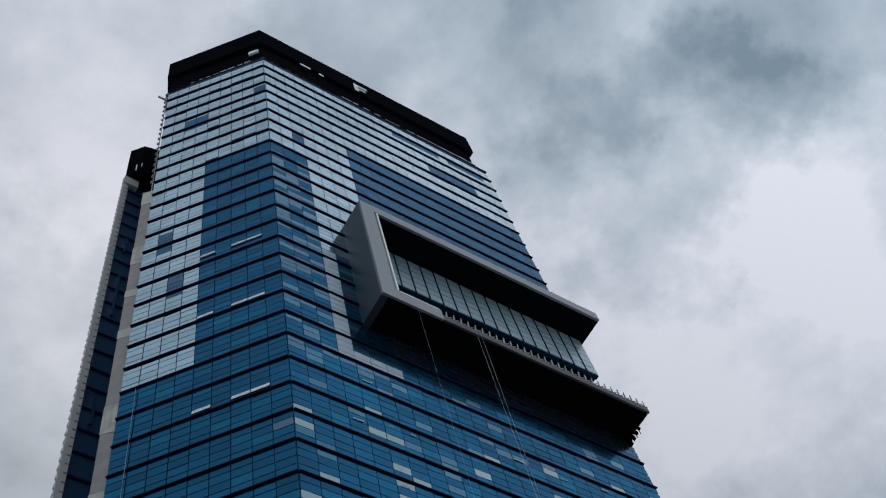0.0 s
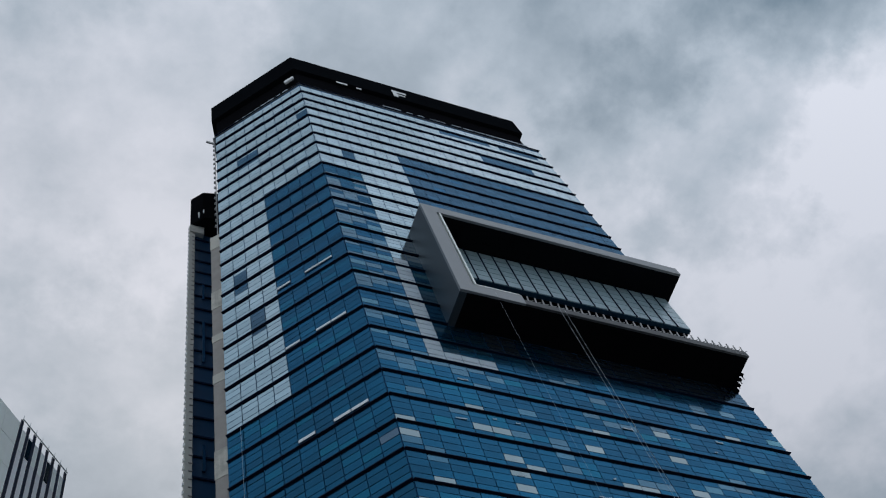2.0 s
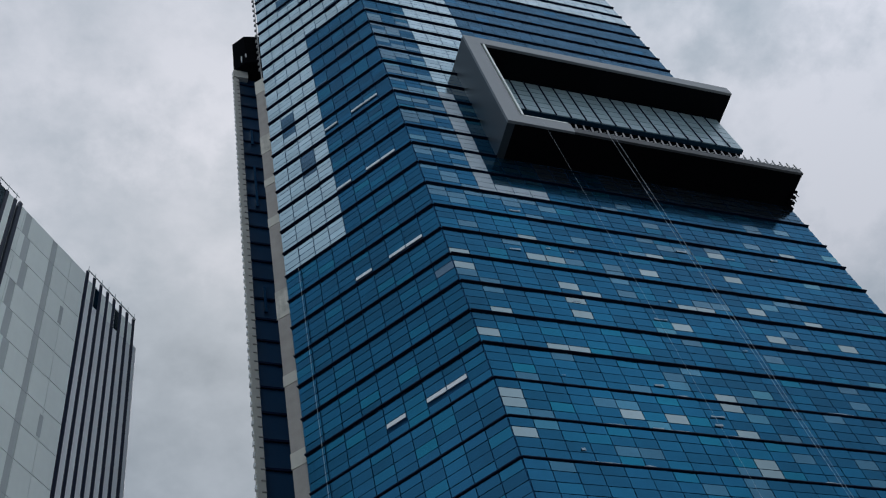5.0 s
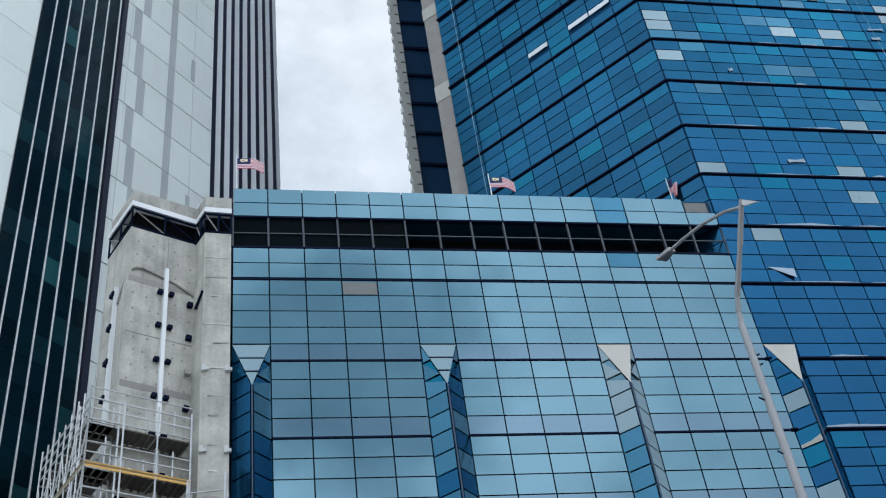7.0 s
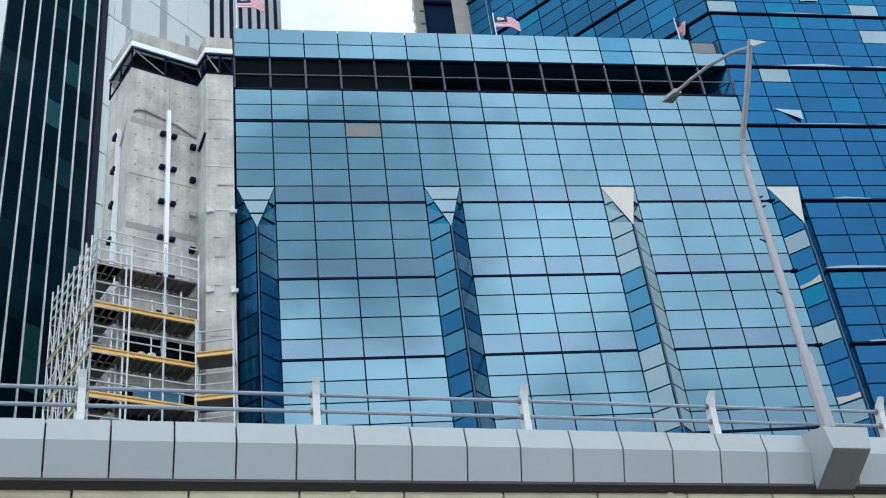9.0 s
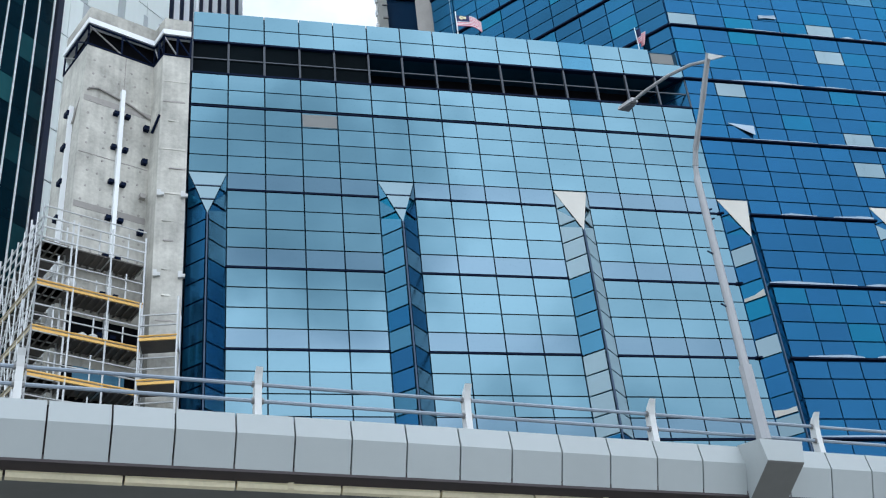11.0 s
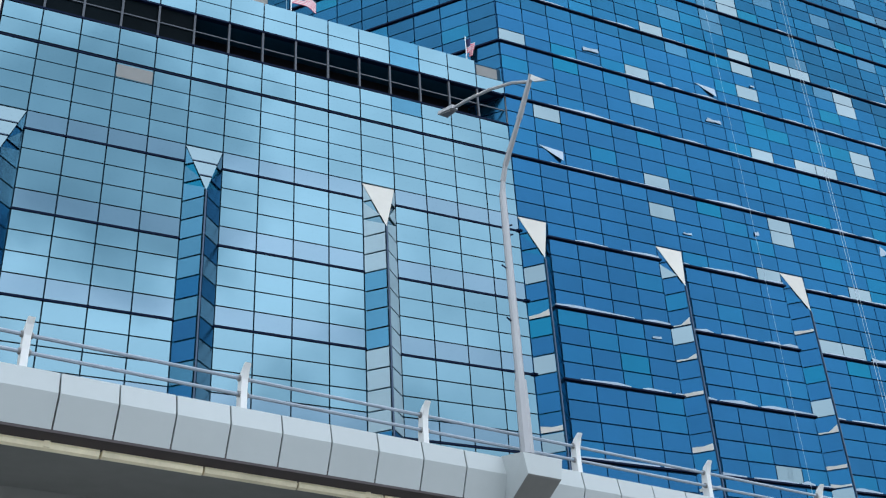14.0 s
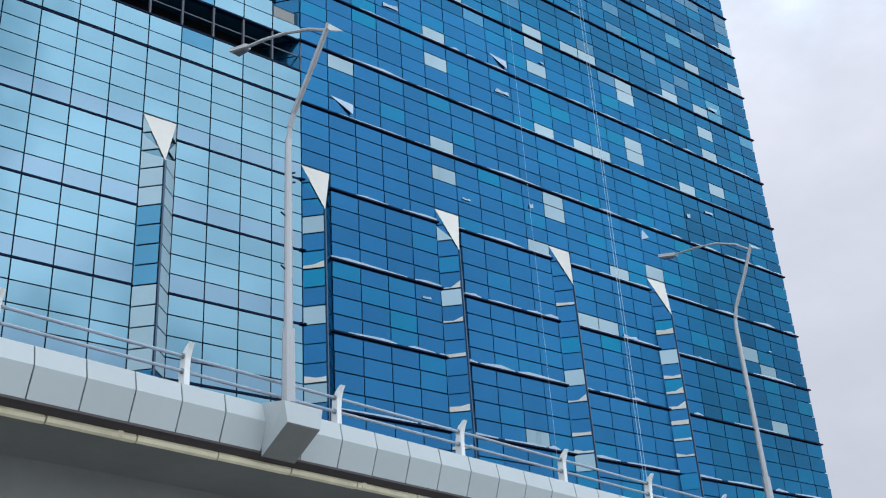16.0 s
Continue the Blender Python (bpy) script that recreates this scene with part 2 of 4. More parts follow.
rail_grey = material("rail_paint", (0.27, 0.32, 0.38), 0.4, 0.0, 0.1, 1.0)
louvred = material("pale_filmed_glass", (0.29, 0.41, 0.46), 0.35, 0.2, 0.15, 0.3)
vent_white = material("pale_vent_glass", (0.70, 0.74, 0.76), 0.3, 0.3, 0.1, 1.0)
strip_mat = material("beige_strip", (0.50, 0.49, 0.44), 0.8, 0.0, 0.15, 0.5, streak=0.2)
teal_net = material("blue_sheeting", (0.05, 0.20, 0.32), 0.5, 0.0, 0.3, 1.5)
gold_film = material("beige_board", (0.20, 0.205, 0.20), 0.7, 0.0, 0.1)


# ---- mesh helpers ----
class Shell:
    def __init__(self):
        self.v, self.f = [], []

    def hexa(self, c):
        """A block from its eight corners: four below, anticlockwise, and the four above them."""
        n = len(self.v)
        self.v += [tuple(p) for p in c]
        self.f += [tuple(n + i for i in q) for q in ((3, 2, 1, 0), (4, 5, 6, 7), (0, 1, 5, 4), (1, 2, 6, 5), (2, 3, 7, 6), (3, 0, 4, 7))]
        return self

    def box(self, a, b):
        (x0, y0, z0), (x1, y1, z1) = a, b
        return self.hexa([(x0, y0, z0), (x1, y0, z0), (x1, y1, z0), (x0, y1, z0), (x0, y0, z1), (x1, y0, z1), (x1, y1, z1), (x0, y1, z1)])

    def prism(self, pts, z0, z1):
        n, k = len(self.v), len(pts)
        self.v += [(x, y, z0) for x, y in pts] + [(x, y, z1) for x, y in pts]
        self.f += [tuple(n + i for i in range(k))[::-1], tuple(n + k + i for i in range(k))]
        self.f += [(n + i, n + (i + 1) % k, n + k + (i + 1) % k, n + k + i) for i in range(k)]
        return self

    def slab(self, o, u, w, nrm, a0, a1, b0, b1, t):
        """A thin slab on the plane through o spanned by u and w, thickness t towards nrm."""
        low = [o + u * a + w * b for a, b in ((a0, b0), (a1, b0), (a1, b1), (a0, b1))]
        return self.hexa(low + [p + nrm * t for p in low])

    def tube(self, p, q, r, r2=None, k=6):
        p, q = Vector(p), Vector(q)
        d = (q - p).normalized()
        a = d.orthogonal().normalized()
        b = d.cross(a)
        r2 = r if r2 is None else r2
        n = len(self.v)
        for c, rr in ((p, r), (q, r2)):
            self.v += [tuple(c + (a * math.cos(i * math.tau / k) + b * math.sin(i * math.tau / k)) * rr) for i in range(k)]
        self.f += [(n + i, n + (i + 1) % k, n + k + (i + 1) % k, n + k + i) for i in range(k)]
        self.f += [tuple(n + i for i in range(k))[::-1], tuple(n + k + i for i in range(k))]
        return self

    def mesh(self, name, mat, smooth=False):
        me = bpy.data.meshes.new(name)
        me.from_pydata(self.v, [], self.f)
        me.materials.append(mat)
        bm = bmesh.new()
        bm.from_mesh(me)
        bmesh.ops.recalc_face_normals(bm, faces=bm.faces)
        bm.to_mesh(me)
        bm.free()
        if smooth:
            me.polygons.foreach_set("use_smooth", [True] * len(me.polygons))
        return me


def part(name, shell, mat, parent, label="", kind="", smooth=False):
    ob = new(name, shell.mesh(name, mat, smooth))
    ob.parent = parent
    return tagged(ob, label, kind=kind)


def thing(name, label, category, at=(0, 0, 0), group="", kind=""):
    ob = new(name)
    ob.location = at
    return tagged(ob, label, category, group, kind)


def piece(name, me, m, parent):
    ob = new(name, me)
    ob.parent = parent
    ob.matrix_basis = m
    return ob


def shared_slab(name, w, h, t, mat):
    """A flat pane standing in x and z, its outer face towards -y, with a small bevel."""
    s, b = Shell(), 0.012
    s.v = [(0, 0, 0), (w, 0, 0), (w, 0, h), (0, 0, h), (b, -t, b), (w - b, -t, b), (w - b, -t, h - b), (b, -t, h - b)]
    s.f = [(4, 5, 6, 7), (0, 1, 5, 4), (1, 2, 6, 5), (2, 3, 7, 6), (3, 0, 4, 7)]
    return s.mesh(name, mat)


# ---- plan ----
M = 1.722                       # facade module
X0, YB = 0.38, 42.0             # podium's end and the long facade's plane
XC, XR = X0 + 15 * M, X0 + 39 * M
GROUND, ROOF = -1.6, 171.5
AX, AY = 16.12, 53.7           # far end of the tower's narrow face
AL = math.hypot(AX - XC, AY - YB)
AM = AL / 9
LINES = [5.8, 9.8, 13.8, 17.8, 21.8, 25.75, 29.8, 34.55, 38.58] + [42.5 + 3.99 * j for j in range(15)] + [98.36 + 4.08 * j for j in range(1, 19)]
BOX_X0, BOX_X1, BOX_Z0, BOX_Z1, BOX_Y = 34.75, 68.2, 94.5, 116.9, 38.0

# ---- ground ----
g = Shell().box((-1500, -1500, GROUND - 1), (1500, 1500, GROUND))
tagged(part("ground", g, asphalt, None), "pale grey paved ground round the buildings", "ground", kind="structure")

# ---- office tower ----
tower = thing("office_tower", "tall blue glass office tower under construction with black crown", "building", (45, 60, GROUND))
inv = Matrix.Translation((-45, -60, -GROUND))


def tpart(name, shell, mat, label="", kind="", parent=None):
    ob = part(name, shell, mat, parent or tower, label, kind)
    if parent is None:
        ob.matrix_parent_inverse = inv
    return ob


s = Shell()
i0 = 0.05
foot = [(XC - 0.02, YB + i0), (XR - 0.1, YB + i0), (XR - 0.1, 92), (32, 92), (AX + 4, 62), (AX + 0.12, AY + 0.08)]
s.prism(foot, GROUND, BOX_Z0)
s.prism([(XC - 0.02, YB + i0), (36.5, YB + i0), (36.5, 46), (XR - 1.5, 46), (XR - 1.5, 92), (32, 92), (AX + 4, 62), (AX + 0.12, AY + 0.08)], BOX_Z0, 107)
s.prism(foot, 107, ROOF + 0.6)
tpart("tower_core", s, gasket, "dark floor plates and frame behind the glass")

FILM_GONE = {(20, 43.1), (20, 40.7), (20, 35.3), (20, 33.2), (25, 33.8), (25, 32.9), (25, 39.2), (27, 39.2), (28, 39.2), (25, 47.3), (25, 46.3), (25, 44.0), (27, 47.1), (28, 47.0),
             (30, 45.7), (30, 44.9), (30, 40.8), (30, 39.9), (24, 30.2), (26, 26.1), (27, 26.1), (28, 30.2), (30, 31.2), (33, 47.2), (35, 51.2), (35, 47.2), (35, 45.1)}
FILM_GONE_2 = {(35, 43.0), (33, 39.3), (35, 39.8), (36, 26.2), (36, 22.1), (35, 27.2), (23, 18.4), (19, 78.8), (19, 75.7), (20, 75.9), (20, 71.8), (20, 69.9), (21, 70.7), (20, 67.5), (16, 66.9),
               (15, 63.8), (18, 62.8), (19, 62.8), (25, 75.8), (26, 79.0), (30, 80.9), (30, 76.8), (26, 70.9), (27, 70.9), (25, 67.9), (30, 71.9), (33, 70.9), (30, 67.7), (34, 67.8), (35, 83.1)}
FILM_GONE_3 = {(15, 56.8), (15, 55.7), (15, 53.0), (20, 55.9), (22, 55.9), (25, 58.9), (25, 57.6), (25, 54.8), (25, 51.9), (25, 50.8), (21, 47.0), (15, 43.1), (20, 41.1), (15, 74.9), (15, 72.7), (38, 51.4), (38, 54.5), (16, 38.0)}
GONE = FILM_GONE | FILM_GONE_2 | FILM_GONE_3


def rows_between():
    """Every row of panes: its lower and upper edge, and whether it stands on a floor line."""
    for a, b in zip(LINES, LINES[1:] + [ROOF + 4]):
        k = 5 if b - a > 4.5 else 4
        for r in range(k):
            lo, hi = a + (b - a) * r / k, a + (b - a) * (r + 1) / k
            if hi < ROOF + 0.1:
                yield lo + (0.11 if r == 0 else 0.016), hi - (0.09 if r == k - 1 else 0.016)


ROWZ = [(lo + hi) / 2 for lo, hi in rows_between()]
GONE = {(i, min(ROWZ, key=lambda r: abs(r - z))) for i, z in GONE}


def kind_b(i, z):
    """The long face: film left on, film peeled off, or faded film."""
    if any(c == i and abs(zz - z) < 0.1 for c, zz in GONE):
        return "clear"
    if z > 147 or (i < 18 and z > 135.2):
        return "faded" if (31 <= i <= 35 and 156 < z < 159.6) or (i == 17 and 139 < z < 143) or (28 <= i <= 37 and 166 < z < 169 and i != 33) else "clear"
    if 18 <= i <= 21 and z > 109:
        return "clear"
    if i == 18 and z > 87 or (18 <= i <= 21 and 86.6 < z < 88):
        return "pale"
    return "faded" if i >= 22 and (z > 110 or (90.3 < z < 94.5 and i not in (24, 25))) else "film"


def kind_a(i, z):
    if z > 135.5 or (i >= 5 and z > 86.8):
        dark = (5 <= i <= 6 and 150 < z < 154) or (i == 7 and 113 < z < 117.5) or (i == 6 and 101 < z < 106) or (i == 0 and 155 < z < 159)
        return "faded" if dark else "clear"
    if i == 0 and 72.2 < z < 73.0:
        return "faded"
    return "clear" if i == 8 and 49.1 < z < 50.1 else "film"


VENTS = {(1, 59.6), (2, 59.6), (4, 59.6), (1, 79.4), (2, 79.4), (4, 79.4), (1, 95.1), (2, 95.1), (4, 95.1), (1, 107.7), (2, 107.7), (4, 107.7),
         (1, 123.7), (2, 123.7), (4, 119.8), (1, 139.8), (2, 139.8), (4, 135.8), (1, 152.0), (2, 152.0), (4, 148.0), (1, 164.0), (2, 164.0), (4, 164.0)}

VENTS = {(c, min(ROWZ, key=lambda r: abs(r - z))) for c, z in VENTS}
rng = random.Random(5)
LEAN = 0.05                    # the tower's long face: each pane leans out at its head
shells = {k: Shell() for k in ("film", "clear", "faded", "pale", "low", "thin")}
near = []
up, east = Vector((0, 0, 1)), Vector((1, 0, 0))
for lo, hi in rows_between():
    zc = (lo + hi) / 2
    for i in range(15, 39):
        x = X0 + i * M
        if BOX_X0 - 0.1 < x + M / 2 and BOX_Z0 - 0.2 < zc < BOX_Z1:
            continue
        if i % 5 == 0 and i < 35 and zc < 30.7:
            continue
        k = kind_b(i, zc)
        if k == "film" and zc > 45 and rng.random() < (0.5 if i < 22 and zc > 84 else 0.09):
            k = "thin"
        if zc < 45 and i < 32:
            near.append((i, lo, hi, k))
        else:
            tilt = rng.uniform(-0.006, 0.006)
            gx, gz = 0.034, 0.012 + 0.028 * min(2.6, zc / 42)
            o = Vector((x + gx, YB + tilt * M, lo + gz))
            u = Vector((M - 0.06, -2 * tilt * M, 0)).normalized()
            out = u.cross(up)
            w = (up + out * (LEAN + rng.gauss(0, 0.006))).normalized()
            shells["low" if k == "clear" and zc < 92 else k].slab(o, u, w, out, 0, M - 2 * gx, 0, hi - lo - 2 * gz, 0.03)
ua = Vector((AX - XC, AY - YB, 0)).normalized()
na = up.cross(ua)
if na.y > 0:
    na = -na
for lo, hi in rows_between():
    zc = (lo + hi) / 2
    for i in range(9):
        if any(c == i and abs(zz - zc) < 0.1 for c, zz in VENTS):
            continue
        t = rng.uniform(-0.006, 0.006)
        gx, gz = (0.042, 0.045) if zc > 60 else (0.036, 0.03)
        o = Vector((XC, YB, lo + gz)) + ua * (i * AM + gx) + na * t
        w = (up + na * rng.gauss(0.02, 0.008)).normalized()
        shells[kind_a(i, zc)].slab(o, ua, w, na, 0, AM - 2 * gx, 0, hi - lo - 2 * gz, 0.05)
tpart("film_panes", shells["film"], film_far, "glass panes under dark blue protective film", "stuff")
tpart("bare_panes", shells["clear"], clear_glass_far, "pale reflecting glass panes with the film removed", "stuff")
tpart("bare_panes", shells["low"], clear_low, "single panes with the film peeled off", "stuff")
tpart("worn_panes", shells["thin"], film_thin, "glass panes under worn thin blue film", "stuff")
tpart("pale_panes", shells["pale"], loose_far, "panes under pale whitish film", "stuff")
tpart("faded_panes", shells["faded"], film_grey, "glass panes under faded grey-blue film", "stuff")

# open vents of the narrow face: a tilted sash over a dark gap
for c, z in sorted(VENTS):
    s = Shell()
    o = Vector((XC, YB, z - 0.08)) + ua * (c * AM + 0.05)
    s.hexa([o + na * 0.12, o + ua * (AM - 0.1) + na * 0.12, o + ua * (AM - 0.1) + na * 0.17, o + na * 0.17,
            o + na * 0.05 + up * 0.5, o + ua * (AM - 0.1) + na * 0.05 + up * 0.5, o + ua * (AM - 0.1) + na * 0.10 + up * 0.5, o + na * 0.10 + up * 0.5])
    # sashes above 112 coloured darker to stand for the shaded gaps beneath them
    tpart("vent_sash", s, vent_white if z < 112 else film_grey, "open top-hung vent pane")

# dark ledges at the floor lines
for z in LINES[1:]:
    s = Shell()
    if z < 38 or z > 38.2:
        cut = BOX_Z0 - 0.3 < z < BOX_Z1
        deep = 0.25 if z > 60 else 0.18
        s.box((XC, YB - deep, z - 0.03), (BOX_X0 if cut else XR + 0.13, YB + 0.1, z + 0.055))
        o = Vector((XC, YB, z - 0.11))
        s.slab(o, ua, up, na, -0.05, AL, 0.07, 0.18, deep)
    tpart("floor_ledge", s, ledge_mat)

# crown
cr = [(XC - 0.1, YB - 0.1), (XR - 0.3, YB - 0.1), (XR - 0.3, 90), (32, 90), (AX - 0.35, AY + 0.4)]
ci = [(XC + 0.3, YB + 0.5), (XR - 1.4, YB + 0.5), (XR - 1.4, 89), (32, 89), (AX + 0.3, AY + 0.4)]
tpart("crown_recess", Shell().prism(ci, ROOF + 0.5, 186.5), black_metal, "black recessed roof plant screen")
tpart("crown_screen", Shell().prism([(XC - 0.35, YB - 0.2), (XR - 0.6, YB - 0.2), (XR - 0.6, 90), (32, 90), (AX - 0.5, AY + 0.3)], 180.3, 187.6), charcoal, "black cladded roof crown")
tpart("crown_edge", Shell().prism(cr, ROOF + 0.15, ROOF + 0.5), grey_clad, "thin pale flashing along the roof edge")
for x0, x1, z0, z1 in ((33.0, 34.9, 178.9, 179.6), (36.4, 37.3, 178.7, 179.3)):
    tpart("crown_opening", Shell().box((x0, YB - 0.28, z0), (x1, YB - 0.21, z1)), white_panel, "pale unclad opening in the crown")
s = Shell().box((43.4, YB - 0.28, 181.0), (44.2, YB - 0.21, 184.6)).box((44.2, YB - 0.28, 183.7), (46.0, YB - 0.21, 184.6)).box((44.2, YB - 0.28, 182.2), (45.6, YB - 0.21, 182.8))
tpart("crown_sign", s, white_panel, "pale sign shape on the crown")
tpart("crown_opening", Shell().slab(Vector((XC, YB, 175.8)), ua, up, na, 0.6, 2.2, 0, 1.2, 0.3), white_panel)
s = Shell()
for x in range(40, 66, 2):
    s.box((x, YB - 0.3, ROOF + 0.5), (x + rng.uniform(0.6, 1.9), YB + 0.2, ROOF + 0.5 + rng.uniform(0.1, 0.5)))
for a in np.arange(2.0, 12, 1.3):
    s.slab(Vector((XC, YB, ROOF + 0.5)), ua, up, na, a, a + rng.uniform(0.5, 1.2), 0, rng.uniform(0.1, 0.5), 0.2)
tpart("roof_edge_upstand", s, loose_film, "loose pale sheeting on the roof edge", "stuff")

# cantilevered sky box
bx = thing("sky_box", "dark cantilevered sky terrace box with pale grey frame", "building extension", (50, 40, BOX_Z0))
binv = Matrix.Translation((-50, -40, -BOX_Z0))


def bpart(name, shell, mat, label="", kind=""):
    ob = part(name, shell, mat, bx, label, kind)
    ob.matrix_parent_inverse = binv
    return ob


FW = 1.68
bpart("side_wall", Shell().box((BOX_X0, BOX_Y + 0.3, BOX_Z0), (BOX_X0 + 0.8, YB + 0.2, BOX_Z1)), blue_clad, "smooth slate-grey side cladding")
bpart("side_frame", Shell().box((BOX_X0, BOX_Y, BOX_Z0), (BOX_X0 + FW, BOX_Y + 0.3, BOX_Z1)), grey_clad, "pale grey front frame")
s = Shell()
s.hexa([(BOX_X0 + FW, BOX_Y, 115.2), (BOX_X1, BOX_Y, 115.2), (BOX_X1, BOX_Y + 0.3, 115.2), (BOX_X0 + FW, BOX_Y + 0.3, 115.2),
        (BOX_X0 + FW, BOX_Y, BOX_Z1), (BOX_X1, BOX_Y + 0.0, BOX_Z1), (BOX_X1, BOX_Y + 0.3, BOX_Z1), (BOX_X0 + FW, BOX_Y + 0.3, BOX_Z1)])
bpart("top_frame", s, grey_clad, "grey upper frame band")
# roof slab and deck near black: their underside shade put into the colour
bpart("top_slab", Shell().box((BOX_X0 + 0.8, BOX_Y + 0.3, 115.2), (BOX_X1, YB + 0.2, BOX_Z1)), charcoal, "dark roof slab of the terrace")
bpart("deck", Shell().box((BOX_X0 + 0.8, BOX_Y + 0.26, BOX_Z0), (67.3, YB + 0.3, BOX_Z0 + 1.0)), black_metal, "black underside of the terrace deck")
bpart("lower_frame", Shell().box((BOX_X0 + FW, BOX_Y, BOX_Z0), (41.7, BOX_Y + 0.25, 96.4)), grey_clad, "unfinished pale lower frame")
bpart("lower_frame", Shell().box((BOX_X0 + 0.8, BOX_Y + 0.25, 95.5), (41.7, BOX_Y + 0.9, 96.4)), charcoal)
bpart("inner_trim", Shell().box((BOX_X0 + FW + 0.3, BOX_Y + 0.02, 96.4), (BOX_X0 + FW + 0.5, BOX_Y + 0.4, 115.2)), tile_mat, "pale trim inside the frame")
bpart("inner_trim", Shell().box((BOX_X0 + FW + 0.3, BOX_Y + 0.02, 96.42), (41.5, BOX_Y + 0.3, 96.6)), tile_mat)
bpart("deck_edge", Shell().box((41.7, BOX_Y + 0.0, BOX_Z0 + 0.02), (67.35, BOX_Y + 0.25, BOX_Z0 + 0.95)), slate_clad, "raw steel deck edge")
for k in range(30):
    x = 42.2 + k * 0.86
    s = Shell()
    s.tube((x, BOX_Y + 0.1, BOX_Z0 + 0.9), (x + 0.25, BOX_Y + 0.15, BOX_Z0 + 2.3), 0.11, 0.07, 5)
    s.tube((x + 0.25, BOX_Y + 0.15, BOX_Z0 + 2.3), (x + 0.7, BOX_Y + 0.7, BOX_Z0 + 1.0), 0.06, 0.06, 5)
    s.tube((x, BOX_Y + 0.1, BOX_Z0 + 1.0), (x + 0.7, BOX_Y + 0.12, BOX_Z0 + 1.5), 0.05, 0.05, 5)
    bpart("cladding_bracket", s, raw_steel)
for k in range(4):
    y = BOX_Y + 2.0 + k * 0.55
    s = Shell().box((66.9, y, BOX_Z0 - 0.25 - 0.2 * k), (67.5, y + 0.3, BOX_Z0)).tube((67.2, y + 0.15, BOX_Z0 - 0.1), (67.6, y + 0.4, BOX_Z0 - 0.6), 0.06, 0.05, 5)
    bpart("deck_strut", s, black_metal, "unfinished steel strut under the deck's end")
GX0, GX1, GY = BOX_X0 + 0.8, 67.6, 41.5
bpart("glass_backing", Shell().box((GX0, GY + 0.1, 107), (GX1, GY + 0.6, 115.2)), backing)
# soffit blackened too, for the shade under the terrace glass
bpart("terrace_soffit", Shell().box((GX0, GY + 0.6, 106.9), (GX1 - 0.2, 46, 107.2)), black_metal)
nbay = 18
bw = (GX1 - GX0) / nbay
for k in range(nbay):
    for r in range(6):
        h = 8.0 / 6
        s = Shell().box((GX0 + k * bw + 0.07, GY, 107.1 + r * h + 0.06), (GX0 + (k + 1) * bw - 0.07, GY + 0.1, 107.1 + (r + 1) * h - 0.06))
        bpart("terrace_pane", s, louvred)
    bpart("terrace_mullion", Shell().box((GX0 + k * bw - 0.06, GY - 0.10, 107), (GX0 + k * bw + 0.06, GY, 115.2)), ledge_mat)

# rear wing with its stair strip and a bare concrete column
wing = thing("rear_tower_wing", "dark rear wing of the glass tower with black roof box", "building", (18, 72, GROUND))
winv = Matrix.Translation((-18, -72, -GROUND))


def wpart(name, shell, mat, label="", kind=""):
    ob = part(name, shell, mat, wing, label, kind)
    ob.matrix_parent_inverse = winv
    return ob


s = Shell().prism([(16.9, 69.6), (30, 70), (30, 88), (23.5, 88)], GROUND, 170)
wpart("wing_wall", s, wing_glass, "dark blue glass wall of the rear wing")
for k in range(42):
    z = 2 + k * 4.03
    if z < 168:
        wpart("wing_ledge", Shell().box((16.95, 69.42, z), (26, 69.6, z + 0.3)), ledge_mat)
wpart("edge_strip", Shell().box((15.95, 69.0, GROUND), (16.75, 69.6, 171)), strip_mat, "pale beige cladding strip at the corner")
s, s2 = Shell(), Shell()
for k in range(115):
    z = 1.0 + k * 1.48
    s.box((16.35, 68.9, z), (16.78, 69.02, z + 0.13))
    s2.box((15.78, 69.1, z + 0.5), (15.96, 69.4, z + 1.0))
wpart("strip_louvres", s, concrete_dark, "", "stuff")
wpart("edge_bracket", s2, white_panel, "", "stuff")
wpart("wing_roof_box", Shell().prism([(16.0, 69.0), (17.6, 67.2), (24, 66), (24, 76), (19.4, 76)], 171.2, 182.5), black_metal, "black roof plant box")
wpart("strip_cap", Shell().box((15.9, 68.8, 168.6), (18.2, 69.65, 171.15)), strip_mat, "pale concrete band under the roof box")
for z0, z1 in ((46.5, 58.0), (104.0, 109.0), (128.0, 139.0), (146.0, 150.5)):
    wpart("pale_wing_pane", Shell().box((17.95, 69.2, z0), (18.3, 69.45, z1)), film_pale, "sliver of pale glass beside the column")
s = Shell().tube((16.9, 67, 170.4), (16.9, 67, 172.6), 0.1).tube((17.4, 66, 170.4), (17.4, 66, 171.6), 0.08)
wpart("roof_mast", s, white_panel)
col = Shell().prism([(AX + 0.05, AY + 0.1), (AX - 0.85, AY + 0.95), (AX + 0.8, AY + 2.4), (AX + 2.2, AY + 2.4)], GROUND, 133)
tpart("end_column", col, concrete_dark, "grey concrete column at the end of the narrow face")
rc = random.Random(4)
z = 62.0
while z < 130:
    h = rc.uniform(0.8, 4.5)
    pts2 = [(AX + 0.02, AY + 0.06), (AX - 0.92, AY + 0.95), (AX - 0.84, AY + 0.97), (AX + 0.1, AY + 0.1)]
    tpart("column_panel", Shell().prism(pts2, z, z + h), strip_mat if rc.random() < 0.6 else concrete)
    z += h + rc.uniform(4.0, 14.0)
s = Shell()
for z in range(136, 170, 2):
    s.box((AX - 0.35, AY + 0.3, z), (AX - 0.05, AY + 0.6, z + 0.3))
